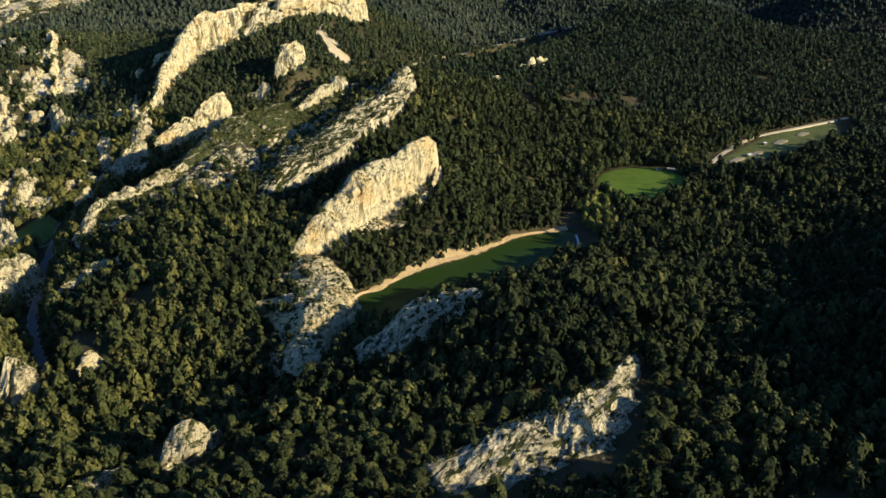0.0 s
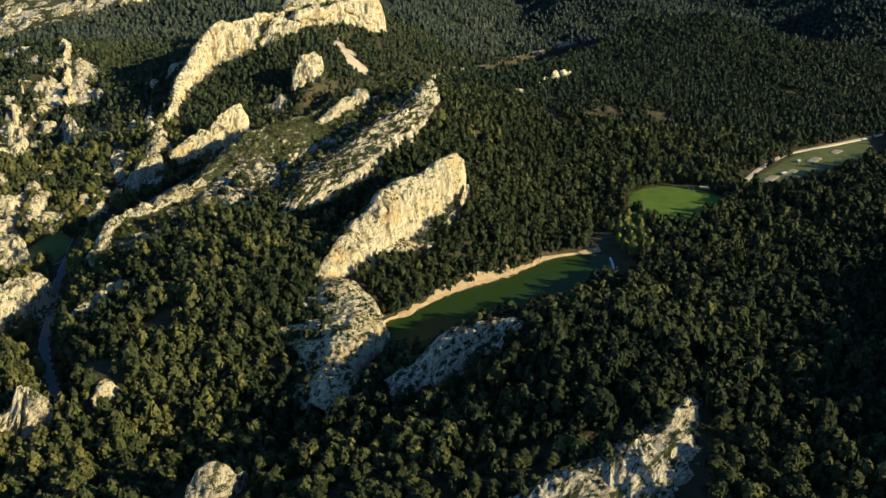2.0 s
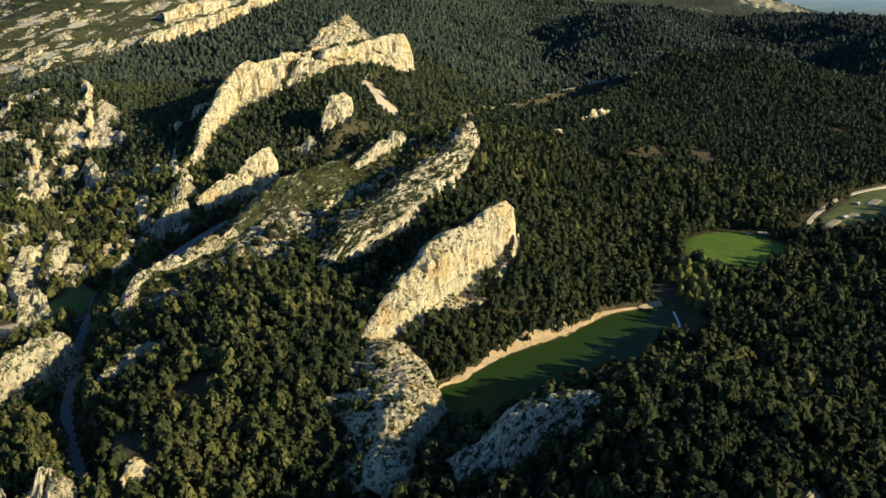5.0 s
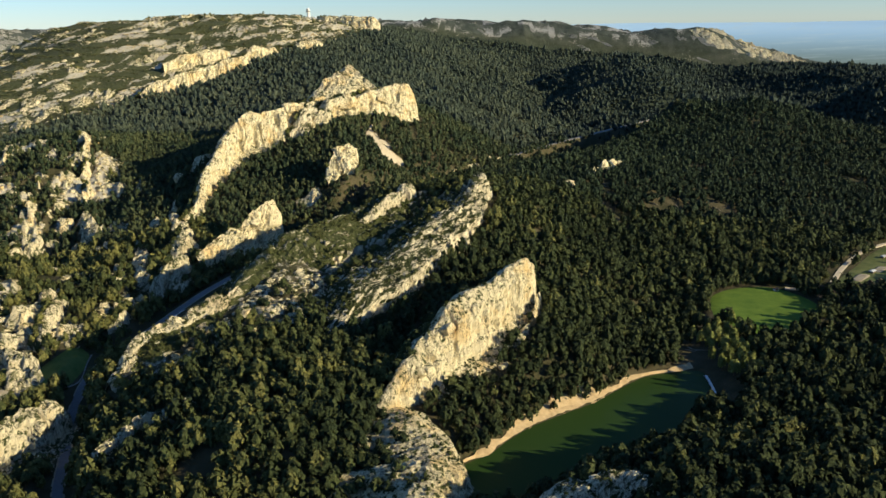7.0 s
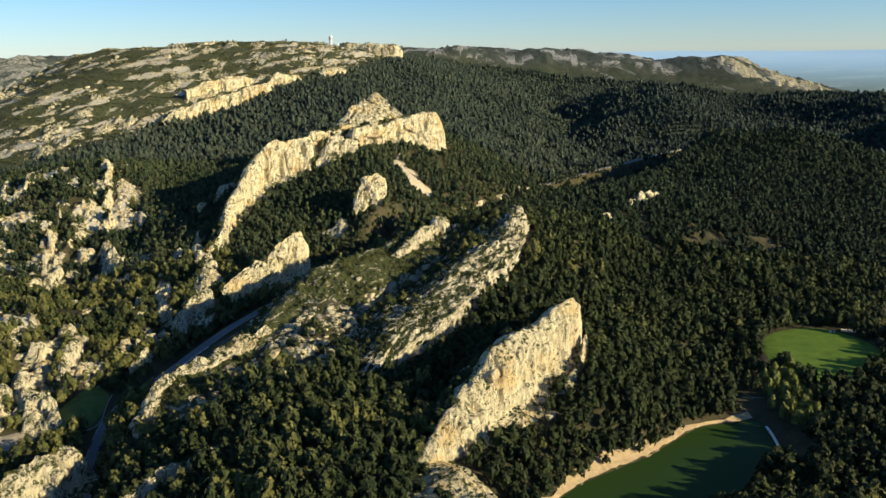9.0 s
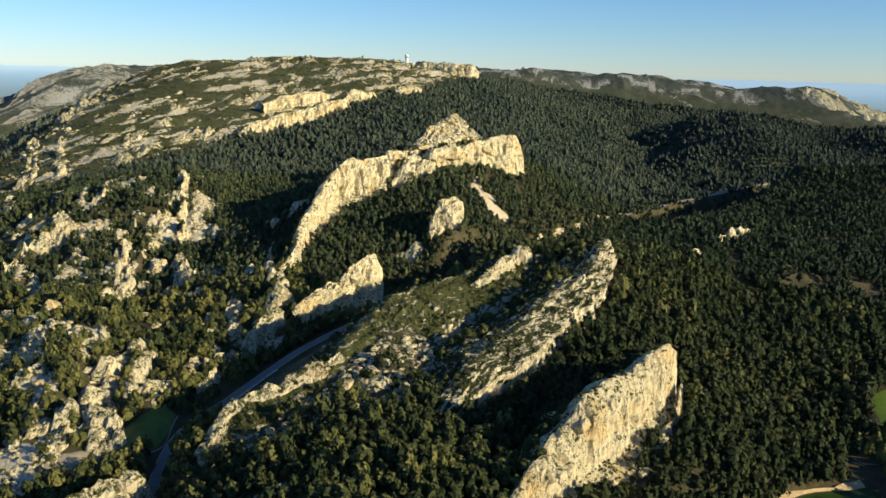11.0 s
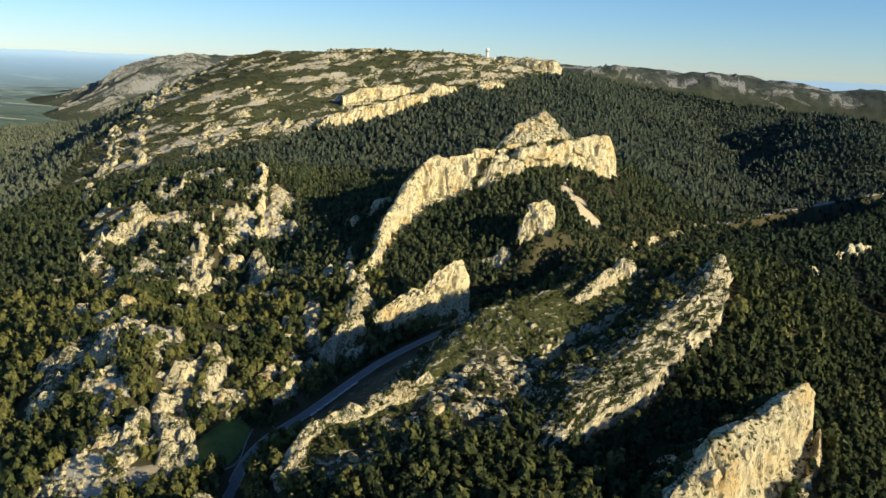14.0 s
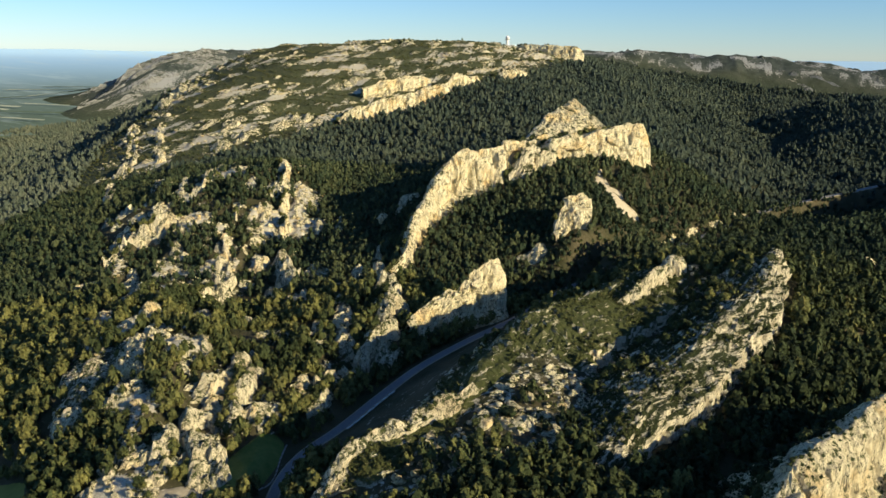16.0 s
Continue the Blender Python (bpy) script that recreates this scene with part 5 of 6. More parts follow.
def dam():
    d = base("masonry_dam", -62, 470, 0, 0, "old curved masonry dam across the rocky gorge", "dam")
    for i in range(9):
        a0 = -0.62 + 0.155 * i
        bm = bmesh.new()
        r1, r2, hi, lo = 20.0, 23.0, LAKE_Z + 1.4, -26.0
        pts = []
        for a in (a0, a0 + 0.155):
            for r, z in ((r1 - 2.5, lo), (r2 + 0.6, lo), (r2, hi), (r1, hi)):
                pts.append(bm.verts.new((r * math.sin(a), 21 - r * math.cos(a) + 6, z)))
        for f in ((0, 1, 2, 3), (7, 6, 5, 4), (0, 4, 5, 1), (1, 5, 6, 2), (2, 6, 7, 3), (3, 7, 4, 0)):
            bm.faces.new([pts[k] for k in f])
        bmesh.ops.recalc_face_normals(bm, faces=bm.faces[:])
        part("wall_section", bm, CONCRETE, d)
    for s0, s1 in ((-13.5, -1), (1, 13.5)):
        part("parapet", box(s1 - s0, 0.5, 0.9, (s0 + s1) / 2, 6.0 + 0.0, LAKE_Z + 1.3), CONCRETE, d, "low pale parapet")
    return d


dam()


def jetty():
    j = base("jetty", 109, 636, LAKE_Z, 0, "narrow pale concrete footbridge at the lake head", "jetty")
    n = 6
    for i in range(n):
        x0, y0 = -3.5 + 2.2 * math.sin(i * 0.32), -15 + i * 5.6
        part("deck", box(1.7, 5.6, 0.35, x0, y0 + 2.8, 0.9, 0.03, -0.10), WHITE, j)
        for sx in (-0.7, 0.7):
            part("post", drum(0.18, 0.18, 3.4, x0 + sx, y0 + 0.4, -2.4, 8), CONCRETE, j)
    part("rail", box(0.1, 33, 0.1, -4.0, 1.5, 2.0, 0.02, -0.05), STEEL, j, "thin grey handrail")


jetty()


def radio_tower():
    x, y = -513.0, 2800.0
    zg = ground_z(x, y) - 1.0
    t = base("radar_tower", x, y, zg, 0, "white radar tower with a round dome on the plateau", "tower")
    part("base_block", box(26, 14, 7, 10, 4, 0, 0.2), WHITE, t, "low white service building")
    part("shaft", drum(5.2, 4.6, 22), WHITE, t)
    part("gallery", drum(7.0, 7.0, 2.2, 0, 0, 21), CONCRETE, t, "round concrete gallery")
    bm = bmesh.new()
    bmesh.ops.create_uvsphere(bm, u_segments=20, v_segments=12, radius=6.0, matrix=Matrix.Translation((0, 0, 27)))
    part("dome", bm, WHITE, t, "white round dome")
    part("mast", drum(0.35, 0.2, 12, 12, 4, 7, 8), STEEL, t, "thin steel mast")
    for i in range(3):
        part("window", box(1.6, 0.2, 1.6, 3 + i * 6, -3.1, 3.4, 0.02), GLASS, t)


radio_tower()


def roadside_wall():
    k = [i for i, p in enumerate(ROAD) if 752 < p[1] < 822]
    w = base("roadside_parapet", 0, 0, 0, 0, "low pale stone parapet along the road", "wall")
    for a, b in zip(k[:-1], k[1:]):
        p, q = ROAD[a], ROAD[b]
        d = (q - p)[:2]
        ln = float(np.hypot(*d))
        nx, ny = d[1] / ln, -d[0] / ln
        m = (p + q) / 2
        part("stone_block", box(0.6, ln * 0.97, 1.0, m[0] + nx * 5.2, m[1] + ny * 5.2, m[2] + 0.1, 0.05, math.atan2(d[1], d[0]) - math.pi / 2), WHITE, w)


roadside_wall()


def farm_wall(points, label):
    w = base("dry_stone_wall", 0, 0, 0, 0, label, "wall")
    line = spline([(x, y, 0) for x, y in points], 4)
    for p, q in zip(line[:-1], line[1:]):
        d = (q - p)[:2]
        ln = float(np.hypot(*d))
        m = (p + q) / 2
        part("stone_block", box(0.8, ln * 0.98, 1.1, m[0], m[1], ground_z(m[0], m[1]) - 0.15, 0.06, math.atan2(d[1], d[0]) - math.pi / 2), CONCRETE, w)


farm_wall([(-352, 672), (-346, 694), (-349, 714), (-351, 730)], "low stone wall along the edge of the field")
farm_wall([(-366, 655), (-376, 663), (-379, 684)], "low stone wall between field and quarry")

# ---- fallen trunks in the wood ----
def fallen_trunks(count, x0, x1, y0, y1):
    r = np.random.default_rng(91)
    x, y = r.uniform(x0, x1, count), r.uniform(y0, y1, count)
    s = raster_free(x, y)
    x, y = x[s], y[s]
    z = height(x, y)
    a, ln = r.normal(-0.5, 0.5, len(x)), r.uniform(5, 12, len(x))
    u = np.column_stack([np.cos(a), np.sin(a)])
    e0, e1 = np.column_stack([x, y]) - u * ln[:, None] / 2, np.column_stack([x, y]) + u * ln[:, None] / 2
    z0, z1 = height(*e0.T) + 0.9, height(*e1.T) + 0.9
    vs, fs = [], []
    for k in range(5):
        q = k * 2 * math.pi / 5
        side, up = np.column_stack([-u[:, 1], u[:, 0]]) * math.cos(q), math.sin(q)
        for e, zz, w in ((e0, z0, 0.34), (e1, z1, 0.18)):
            vs.append(np.column_stack([e + side * w, zz + up * w]))
    v = np.stack(vs, 1).reshape(-1, 3)
    ring = np.array([(2 * k, 2 * ((k + 1) % 5), 2 * ((k + 1) % 5) + 1, 2 * k + 1) for k in range(5)])
    f = (ring[None] + 10 * np.arange(len(x))[:, None, None]).reshape(-1, 4)
    for d in (-0.5, 0.0, 0.5):
        for ox, oy in ((0, 0), (0, -3), (0, -6), (2, -8)):
            px, py = x + u[:, 0] * ln * d + ox, y + u[:, 1] * ln * d + oy
            ix, iy = ((px - RX0) / RSTEP).astype(int), ((py - RY0) / RSTEP).astype(int)
            np.maximum.at(RASTER, (np.clip(iy, 0, RNY - 1), np.clip(ix, 0, RNX - 1)), (z + 6).astype(np.float32))
    return tagged(mesh_object("fallen_trunks", v, f, plain("bleached_wood", (0.22, 0.19, 0.14), (0.40, 0.35, 0.27), 1.0), False), "bleached dead trunks lying in gaps of the pine wood", "logs", kind="stuff")


def raster_free(x, y):
    ix, iy = ((x - RX0) / RSTEP).astype(int), ((y - RY0) / RSTEP).astype(int)
    wet = inside(x, y, LAKE) | inside(x, y, MEADOW) | inside(x, y, GARDENS)
    return (RASTER[np.clip(iy, 0, RNY - 1), np.clip(ix, 0, RNX - 1)] < -1e8) & ~wet


fallen_trunks(230, -5, 380, 690, 1120)

# ---- trees ----
def blob(rng, sub):
    """A lumpy closed clump: 8 or 32 triangles."""
    v = [Vector(c) for c in ((1, 0, 0), (-1, 0, 0), (0, 1, 0), (0, -1, 0), (0, 0, 1), (0, 0, -1))]
    f = [(0, 2, 4), (2, 1, 4), (1, 3, 4), (3, 0, 4), (2, 0, 5), (1, 2, 5), (3, 1, 5), (0, 3, 5)]
    for _ in range(sub):
        mids, nf = {}, []
        for a, b, c in f:
            ids = []
            for i, j in ((a, b), (b, c), (c, a)):
                key = (min(i, j), max(i, j))
                if key not in mids:
                    mids[key] = len(v)
                    v.append(((v[i] + v[j]) / 2).normalized())
                ids.append(mids[key])
            ab, bc, ca = ids
            nf += [(a, ab, ca), (ab, b, bc), (ca, bc, c), (ab, bc, ca)]
        f = nf
    v = np.array([list(p) for p in v]) * rng.uniform(0.72, 1.28, (len(v), 1))
    return v, np.array(f)


def crown(rng, tufts, core=0.36, tall=1.0):
    """A ragged crown one unit wide and high: a dark core with many small leaf sprays round it, denser and larger towards the sunny top."""
    v, f = blob(rng, 0)
    v = v * np.array([core, core, core * 1.1]) + np.array([0, 0, 0.5])
    n = tufts
    u = rng.uniform(-0.55, 1.0, n)
    a = rng.uniform(0, 6.283, n)
    r = np.sqrt(1 - u * u)
    d = np.column_stack([r * np.cos(a), r * np.sin(a), u])
    taper = np.where(u > 0, 1 - 0.35 * u, 1.0)
    lobe = 1 + 0.22 * np.sin(3 * a + rng.uniform(0, 6)) * r + rng.uniform(-0.2, 0.12, n)
    c = d * np.column_stack([0.40 * taper * lobe, 0.40 * taper * lobe, 0.44 * lobe]) + np.array([0, 0, 0.52])
    nn = d + rng.normal(0, 0.38, (n, 3)) + np.array([0, 0, 0.25])
    nn /= np.linalg.norm(nn, axis=1)[:, None]
    e1 = np.cross(nn, rng.normal(0, 1, (n, 3)))
    e1 /= np.linalg.norm(e1, axis=1)[:, None]
    e2 = np.cross(nn, e1)
    s = (rng.uniform(0.15, 0.27, n) * (14.0 / max(n, 14)) ** 0.25)[:, None]
    tri = np.stack([c + e1 * s, c - e1 * s * 0.5 + e2 * s * 0.9, c - e1 * s * 0.6 - e2 * s * 0.85], 1).reshape(-1, 3)
    ft = np.arange(3 * n).reshape(-1, 3) + len(v)
    return np.vstack([v, tri]), np.vstack([f, ft])


def planted(name, places, widths, heights, kinds, mat, rng):
    """One mesh of many plants: each a turned and scaled copy of one of the kinds."""
    pick = rng.integers(0, len(kinds), len(places))
    turn = rng.uniform(0, 6.283, len(places))
    # tint by place paints sunlit woods paler on the left, dim ones darker right
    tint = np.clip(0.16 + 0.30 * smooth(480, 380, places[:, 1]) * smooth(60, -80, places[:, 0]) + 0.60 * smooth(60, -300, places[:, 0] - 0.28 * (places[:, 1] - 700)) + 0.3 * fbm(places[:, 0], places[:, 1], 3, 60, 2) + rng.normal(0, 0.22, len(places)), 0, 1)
    vs, fs, ts, base = [], [], [], 0
    for i, (kv, kf) in enumerate(kinds):
        s = pick == i
        if not s.any():
            continue
        c, d = np.cos(turn[s])[:, None], np.sin(turn[s])[:, None]
        x = (kv[None, :, 0] * c - kv[None, :, 1] * d) * widths[s][:, None] + places[s][:, 0:1]
        y = (kv[None, :, 0] * d + kv[None, :, 1] * c) * widths[s][:, None] + places[s][:, 1:2]
        z = kv[None, :, 2] * heights[s][:, None] + places[s][:, 2:3]
        n = int(s.sum())
        vs.append(np.stack([x, y, z], -1).reshape(-1, 3))
        fs.append((kf[None] + (np.arange(n) * len(kv))[:, None, None]).reshape(-1, 3) + base)
        ts.append(np.repeat(tint[s], len(kv)))
        base += n * len(kv)
    ob = mesh_object(name, np.vstack(vs), np.vstack(fs), mat, False)
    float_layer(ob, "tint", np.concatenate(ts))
    return ob


rng = np.random.default_rng(7)
NEAR_KINDS = [crown(rng, 38) for _ in range(12)]
MID_KINDS = [crown(rng, 12) for _ in range(8)]
FAR_KINDS = [crown(rng, 3, 0.44) for _ in range(6)]


def spread(x0, x1, y0, y1, gap):
    x, y = np.meshgrid(np.arange(x0, x1, gap), np.arange(y0, y1, gap))
    x, y = x.ravel(), y.ravel()
    return x + rng.uniform(-0.48, 0.48, len(x)) * gap, y + rng.uniform(-0.48, 0.48, len(x)) * gap


def raster_at(x, y):
    ix, iy = ((x - RX0) / RSTEP).astype(int), ((y - RY0) / RSTEP).astype(int)
    ok = (ix >= 0) & (ix < RNX) & (iy >= 0) & (iy < RNY)
    return np.where(ok, RASTER[np.clip(iy, 0, RNY - 1), np.clip(ix, 0, RNX - 1)], -1e9)


def keep_clear(x, y):
    """Where nothing grows: water, roads, meadow, gardens."""
    shore = np.column_stack([np.vstack([LAKE, LAKE[:1]]), np.zeros(len(LAKE) + 1)])
    close = (x > -90) & (x < 140) & (y > 470) & (y < 720)
    wet = np.zeros(x.shape, bool)
    wet[close] = (distance_to_line(x[close], y[close], shore[::2])[0] < 2.5) & (y[close] - 600 > 0.95 * (x[close] - 30))
    bad = wet | ((x > 112) & (x < 146) & (y > 636) & (y < 726)) | ((x > 96) & (x < 121) & (y > 608) & (y < 694)) | inside(x, y, YARD) | inside(x, y, SCREE) | inside(x, y + 12, SCREE) | inside(x, y, LOWFIELD) | inside(x, y, LAKE) | inside(x, y, MEADOW) | inside(x, y, GARDENS) | inside(x - 13, y + 9, GARDENS) | inside(x, y, FIELD)
    for line, half in ((ROAD, 8.0), (TRACK, 6.0)):
        near = (x > line[:, 0].min() - 40) & (x < line[:, 0].max() + 40) & (y > line[:, 1].min() - 40) & (y < line[:, 1].max() + 40)
        d = np.full(x.shape, 1e9)
        d[near] = distance_to_line(x[near], y[near], line[::2])[0]
        bad |= d < np.where(y < 600, 5.5, np.where(y < 1000, half, 5.0))
    xr = np.interp(y, ROAD[:, 1], ROAD[:, 0])
    return bad | ((y > 640) & (y < 940) & (x > xr) & (x < xr + np.where(y > 690, 70, 12)))


def in_view(x, y):
    """The wedge of land that the flight looks over."""
    a = np.degrees(np.arctan2(x, y + 40))
    return (a > -50) & (a < np.where(y > 900, 34, 42))


def forest(x0, x1, y0, y1, gap, kinds, size, name, label, cut=0.22, mat=None):
    x, y = spread(x0, x1, y0, y1, gap)
    s = in_view(x, y)
    x, y = x[s], y[s]
    s = ~((x > CLOSE[0]) & (x < CLOSE[1]) & (y > CLOSE[2]) & (y < CLOSE[3]))
    x, y = x[s], y[s]
    s = ~keep_clear(x, y) & (bareness(x, y) < cut + 0.08 + rng.uniform(0, 0.3, len(x))) & (fbm(x, y, 13, 34, 3) > -0.68 + 0.4 * knolls(x, y) + 6.0 * plateau(x, y) + 6.0 * crestland(x, y))
    x, y = x[s], y[s]
    z, zr = height(x, y), raster_at(x, y)
    s = zr < z + 2.5
    x, y, z = x[s], y[s], z[s]
    w = np.clip(rng.lognormal(0, 0.28, len(x)), 0.5, 1.7) * size
    h = w * rng.uniform(1.05, 1.65, len(x))
    x, y, z = seen_far(x, y, z)
    ob = planted(name, np.column_stack([x, y, z + 0.05 * h]), w, h, kinds, mat or PINE, rng)
    return tagged(ob, label, "trees", kind="stuff"), len(x)


CLOSE = (-160, 125, 290, 352)     # the stretch of wood that the flight passes nearest


def pine_model(seed):
    r = np.random.default_rng(seed)
    t = new("pine_tree")
    bm = bmesh.new()
    lean = r.uniform(-0.25, 0.25, 2)
    bmesh.ops.create_cone(bm, cap_ends=True, segments=7, radius1=0.32, radius2=0.12, depth=5.2, matrix=Matrix.Translation((0, 0, 2.2)))
    for v in bm.verts:
        v.co.x += lean[0] * max(v.co.z, 0) * 0.5
        v.co.y += lean[1] * max(v.co.z, 0) * 0.5
    for i in range(5):
        a, z = r.uniform(0, 6.28), r.uniform(2.2, 4.4)
        d = Vector((math.cos(a), math.sin(a), 0.55)).normalized()
        m = Matrix.Translation(Vector((lean[0] * z * 0.5, lean[1] * z * 0.5, z)) + d * 1.1) @ d.to_track_quat("Z", "Y").to_matrix().to_4x4()
        bmesh.ops.create_cone(bm, cap_ends=False, segments=5, radius1=0.11, radius2=0.03, depth=2.2, matrix=m)
    part("trunk", bm, BARK, t)
    v, f = crown(r, 190, 0.33)
    v = v * np.array([7.6, 7.6, 7.4]) + np.array([lean[0] * 1.8, lean[1] * 1.8, 0.4])
    c = mesh_object("crown", v, f, PINE)
    float_layer(c, "tint", np.full(len(v), r.uniform(0.2, 0.8)))
    c.parent = t
    return tagged(t, "green pine tree with a ragged rounded crown", "tree", group="pines of the near wood")


def close_pines():
    x, y = spread(CLOSE[0], CLOSE[1], CLOSE[2], CLOSE[3], 7.0)
    s = in_view(x, y) & ~keep_clear(x, y)
    x, y = x[s], y[s]
    z = height(x, y)
    s = raster_at(x, y) < z + 2.5
    x, y, z = x[s][:300], y[s][:300], z[s][:300]
    models = [pine_model(40 + i) for i in range(7)]
    for i, p in enumerate(zip(x, y, z)):
        k = models[i % 7]
        sc = float(np.clip(rng.lognormal(0, 0.22), 0.6, 1.5))
        m = pose(p[0], p[1], p[2] - 0.3, 0, 0, float(rng.uniform(0, 360))) @ Matrix.Diagonal((sc, sc, sc * float(rng.uniform(0.85, 1.2)), 1))
        if i < 7:
            k.matrix_basis = m
        else:
            o = copy_thing(k, m)
            o.matrix_basis = m
    return len(x)


FINE_KINDS = [crown(rng, 64) for _ in range(8)]
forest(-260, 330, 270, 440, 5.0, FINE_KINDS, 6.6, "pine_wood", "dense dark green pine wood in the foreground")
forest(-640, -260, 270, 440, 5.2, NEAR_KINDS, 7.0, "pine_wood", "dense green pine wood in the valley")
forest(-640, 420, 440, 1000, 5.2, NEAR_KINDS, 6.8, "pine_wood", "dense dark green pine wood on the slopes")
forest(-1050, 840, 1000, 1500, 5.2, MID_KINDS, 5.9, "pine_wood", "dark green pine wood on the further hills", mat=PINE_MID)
forest(-1000, -640, 560, 1000, 5.6, MID_KINDS, 6.8, "pine_wood", "green pine and oak wood on the low slopes")
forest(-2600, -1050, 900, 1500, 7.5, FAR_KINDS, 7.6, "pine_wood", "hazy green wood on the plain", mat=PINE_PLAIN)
forest(420, 640, 600, 1000, 5.4, MID_KINDS, 6.2, "pine_wood", "dark green pine wood beside the gardens", mat=PINE_MID)
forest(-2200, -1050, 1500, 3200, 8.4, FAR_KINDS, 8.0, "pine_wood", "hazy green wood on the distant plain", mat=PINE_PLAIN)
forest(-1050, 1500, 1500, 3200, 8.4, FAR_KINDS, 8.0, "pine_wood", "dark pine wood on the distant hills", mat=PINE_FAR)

# plants rooted on the crags
soil = np.vstack(SOIL_AT)
trees, bushes = soil[soil[:, 3] > 0.5, :3], soil[soil[:, 3] < 0.5, :3]
w = rng.uniform(4.5, 8.5, len(trees))
tagged(planted("cliff_pines", trees - [0, 0, 0.4], w, w * rng.uniform(0.8, 1.15, len(trees)), NEAR_KINDS[:6], PINE, rng), "small dark pines rooted on the backs of the crags", "trees", kind="stuff")
w = rng.uniform(1.4, 3.6, len(bushes))
tagged(planted("garrigue_scrub", bushes - [0, 0, 0.3], w, w * rng.uniform(0.5, 0.8, len(bushes)), MID_KINDS, SHRUB, rng), "low grey-green scrub growing on the rock", "shrubs", kind="stuff")


def scrub_and_stones(x0, x1, y0, y1, gap, low, high, kinds, size):
    x, y = spread(x0, x1, y0, y1, gap)
    s = in_view(x, y) & ~keep_clear(x, y)
    x, y = x[s], y[s]
    b = bareness(x, y)
    s = (b > low) & (b < high) & (rng.random(len(x)) < 0.8) & ((plateau(x, y) > 0.05) | (y < 1500))
    x, y = x[s], y[s]
    z = height(x, y)
    s = raster_at(x, y) < z + 1.0
    x, y, z = x[s], y[s], z[s]
    w = rng.uniform(0.5, 1.4, len(x)) * size
    return np.column_stack([x, y, z]), w


p, w = scrub_and_stones(-800, 100, 560, 1500, 4.2, 0.12, 0.75, None, 3.0)
tagged(planted("garrigue_scrub", p - [0, 0, 0.2], w, w * 0.65, MID_KINDS, SHRUB, rng), "low grey-green scrub on the stony knolls", "shrubs", kind="stuff")
p, w = scrub_and_stones(-330, -110, 1030, 1240, 4.6, -1.0, 2.0, None, 3.4)
tagged(planted("garrigue_scrub", p - [0, 0, 0.2], w, w * 0.7, MID_KINDS, SHRUB, rng), "green scrub in the clearings below the great cliff", "shrubs", kind="stuff")
p, w = scrub_and_stones(-1500, -200, 1450, 3000, 8.0, 0.0, 0.7, None, 5.5)
tagged(planted("garrigue_scrub", p - [0, 0, 0.3], w, w * 0.5, FAR_KINDS, SHRUB, rng), "low dark scrub between the ledges of the plateau", "shrubs", kind="stuff")


def stone_kind(r):
    v, f = blob(r, 1)
    return v * np.array([0.75, 0.42, 0.4]), f


STONES = [stone_kind(rng) for _ in range(8)]
p, w = scrub_and_stones(-800, 100, 560, 1500, 5.6, 0.34, 2.0, None, 5.0)
tagged(planted("limestone_outcrops", p, w, w * 0.9, STONES, ROCK, rng), "pale limestone boulders and ledges on the knolls", "rocks", kind="stuff")
p, w = scrub_and_stones(-1500, -200, 1450, 3200, 11.0, 0.30, 2.0, None, 7.0)
tagged(planted("limestone_outcrops", p, w, w * 0.6, STONES, ROCK, rng), "pale limestone ledges on the plateau", "rocks", kind="stuff")
close_pines()


# ---- broadleaved trees round the lake head and gardens ----
def broadleaf_model(seed, name, label, mat, tall, wide, bare=False):
    r = np.random.default_rng(seed)
    t = new(name)
    bm = bmesh.new()
    bmesh.ops.create_cone(bm, cap_ends=True, segments=7, radius1=0.4, radius2=0.1, depth=tall * 0.75, matrix=Matrix.Translation((0, 0, tall * 0.36)))
    for i in range(9):
        a, z = r.uniform(0, 6.28), tall * r.uniform(0.25, 0.65)
        d = Vector((math.cos(a), math.sin(a), r.uniform(0.6, 1.2))).normalized()
        ln = wide * r.uniform(0.3, 0.5)
        m = Matrix.Translation(Vector((0, 0, z)) + d * ln / 2) @ d.to_track_quat("Z", "Y").to_matrix().to_4x4()
        bmesh.ops.create_cone(bm, cap_ends=False, segments=5, radius1=0.14, radius2=0.03, depth=ln, matrix=m)
    part("trunk", bm, BARK, t)
    v, f = crown(r, 230, 0.30)
    v = v * np.array([wide, wide, tall])
    c = mesh_object("crown", v, f, mat)
    float_layer(c, "tint", np.full(len(v), r.uniform(0.3, 0.8)))
    c.parent = t
    return tagged(t, label, "tree", group="broadleaved trees at the lake head")


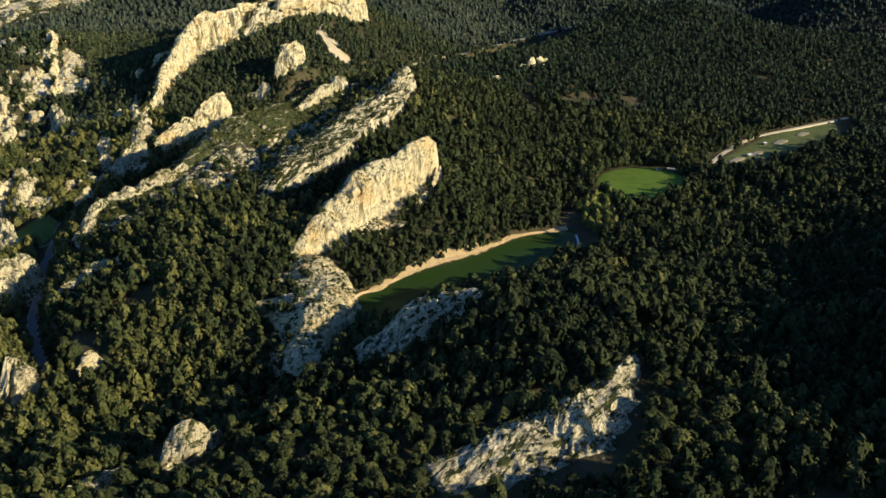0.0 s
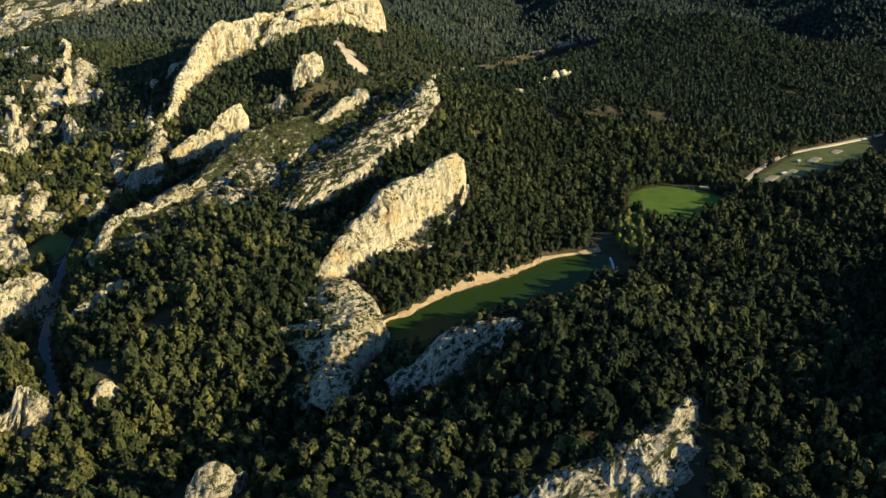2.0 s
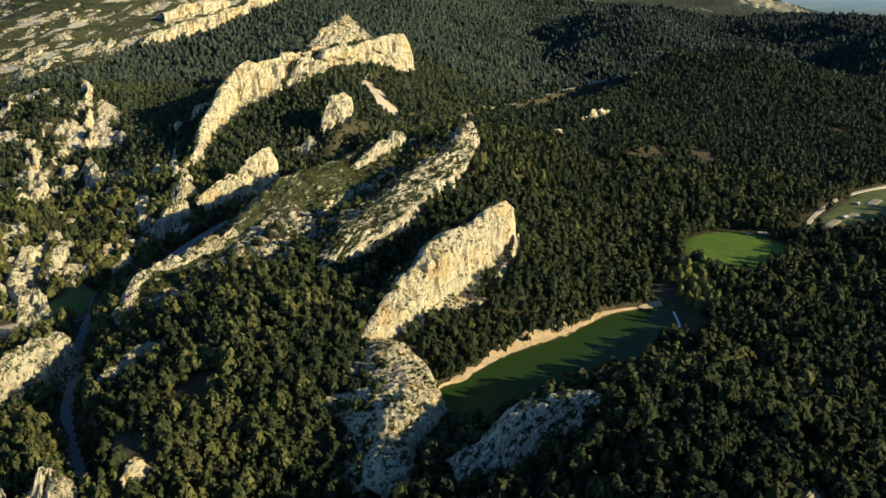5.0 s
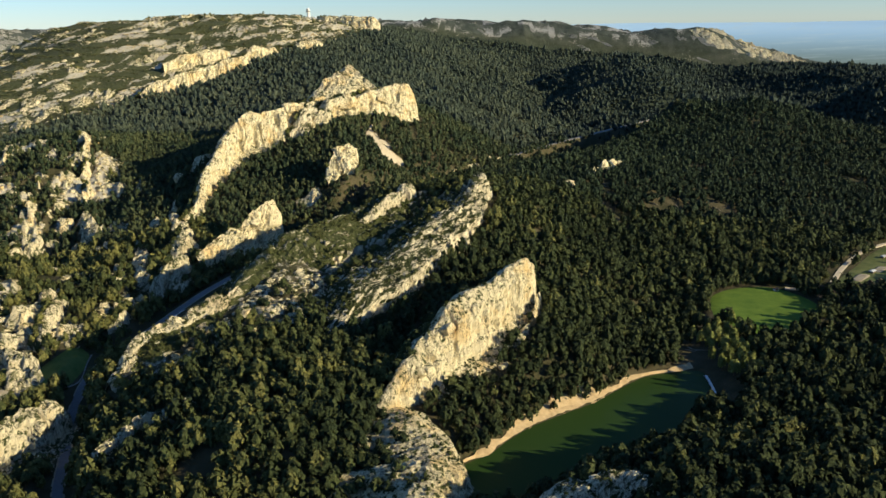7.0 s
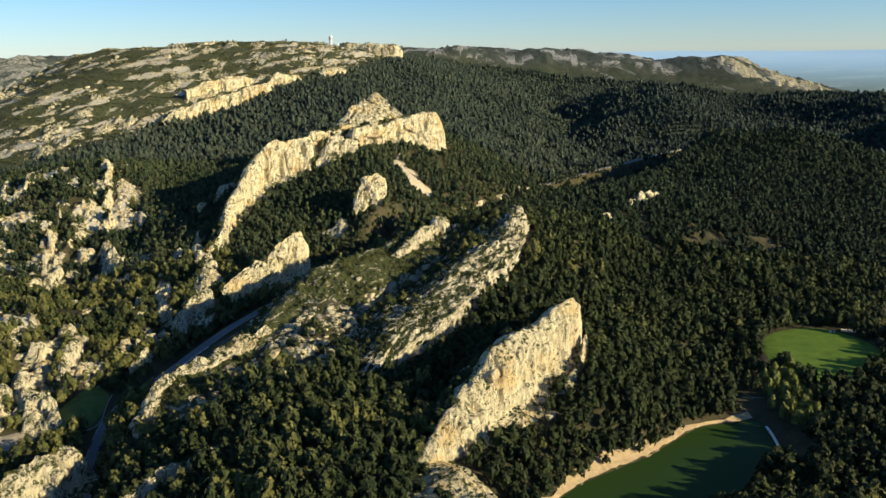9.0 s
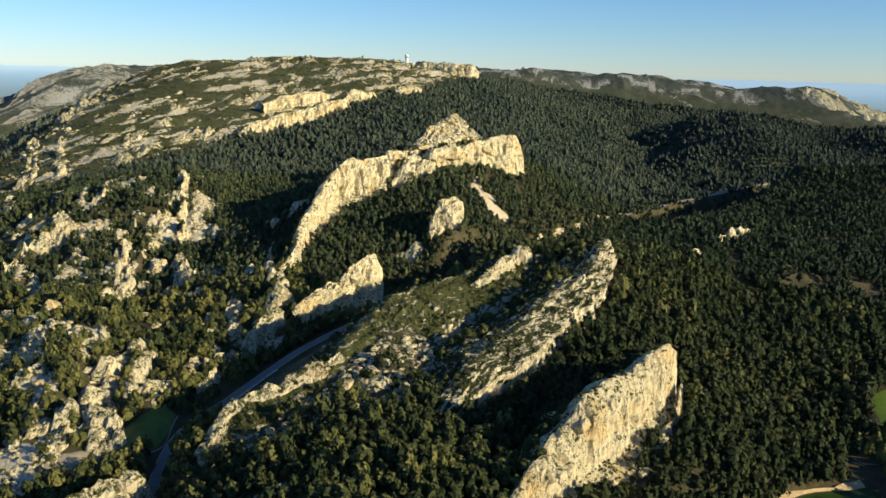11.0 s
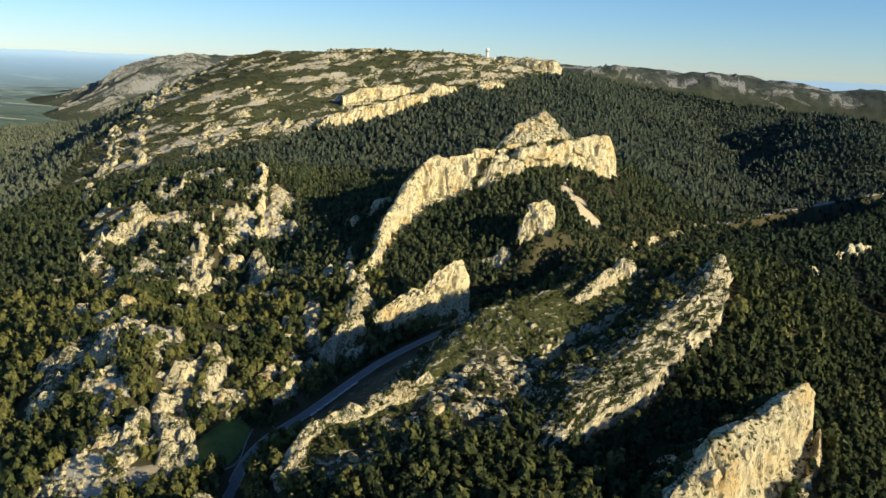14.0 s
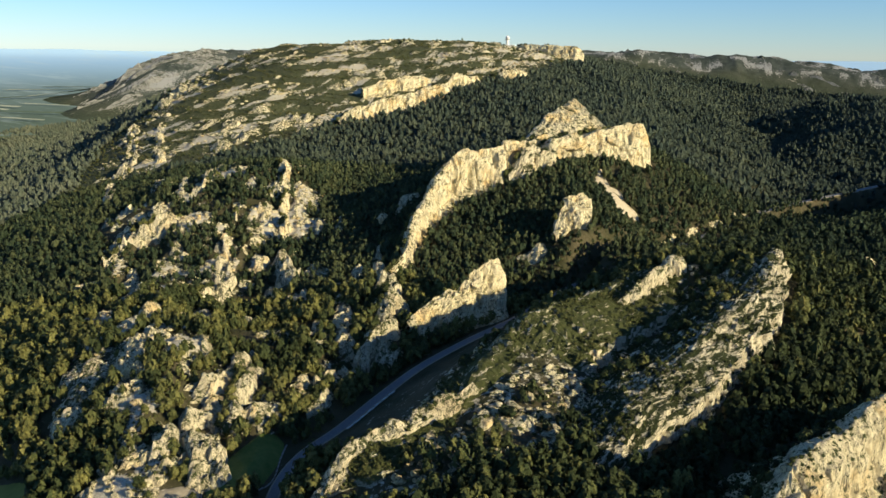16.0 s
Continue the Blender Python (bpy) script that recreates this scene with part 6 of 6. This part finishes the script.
SPRING = foliage("spring_leaves", (0.22, 0.25, 0.06), (0.34, 0.36, 0.10), (0.44, 0.42, 0.16))
BROWN = foliage("bare_twigs", (0.10, 0.085, 0.055), (0.16, 0.135, 0.09), (0.22, 0.19, 0.13))


def row_of(models, places):
    for i, (x, y, sc) in enumerate(places):
        m = pose(x, y, ground_z(x, y) - 0.2, 0, 0, i * 77.0) @ Matrix.Diagonal((sc, sc, sc, 1))
        k = models[i % len(models)]
        if i < len(models):
            k.matrix_basis = m
        else:
            copy_thing(k, m).matrix_basis = m


row_of([broadleaf_model(61, "poplar_tree", "tall yellow-green poplar in fresh leaf by the lake", SPRING, 13, 7), broadleaf_model(62, "poplar_tree", "tall yellow-green poplar in fresh leaf by the lake", SPRING, 11, 8)],
       [(122, 694, 1.2), (130, 704, 1.4), (138, 712, 1.2), (126, 716, 1.1), (120, 660, 1.0), (124, 646, 1.2), (133, 652, 1.0), (98, 708, 0.7), (146, 724, 1.1), (166, 682, 0.9), (192, 680, 0.9), (210, 696, 0.9), (230, 716, 0.9), (248, 744, 1.0), (118, 676, 0.9),
        (131, 690, 1.3), (140, 700, 1.2), (128, 678, 1.1), (137, 684, 1.2), (143, 690, 1.0), (127, 664, 1.1), (136, 668, 1.2), (142, 676, 1.0), (140, 658, 1.1), (134, 640, 1.0), (141, 646, 0.9), (146, 708, 1.1), (118, 706, 1.0), (134, 720, 1.2), (152, 702, 1.0), (150, 690, 0.9), (116, 720, 0.9)])
row_of([broadleaf_model(71, "bare_tree", "leafless grey-brown tree beside the gardens", BROWN, 9, 9), broadleaf_model(72, "bare_tree", "leafless grey-brown tree beside the gardens", BROWN, 8, 8)],
       [(246, 800, 1.0), (256, 808, 1.1), (268, 804, 1.0), (280, 806, 1.1), (292, 812, 1.0), (304, 818, 1.1), (318, 826, 1.0), (330, 834, 1.1), (344, 844, 1.0), (360, 858, 1.1), (376, 872, 1.0), (392, 884, 1.0), (250, 786, 0.9), (236, 780, 0.9)])
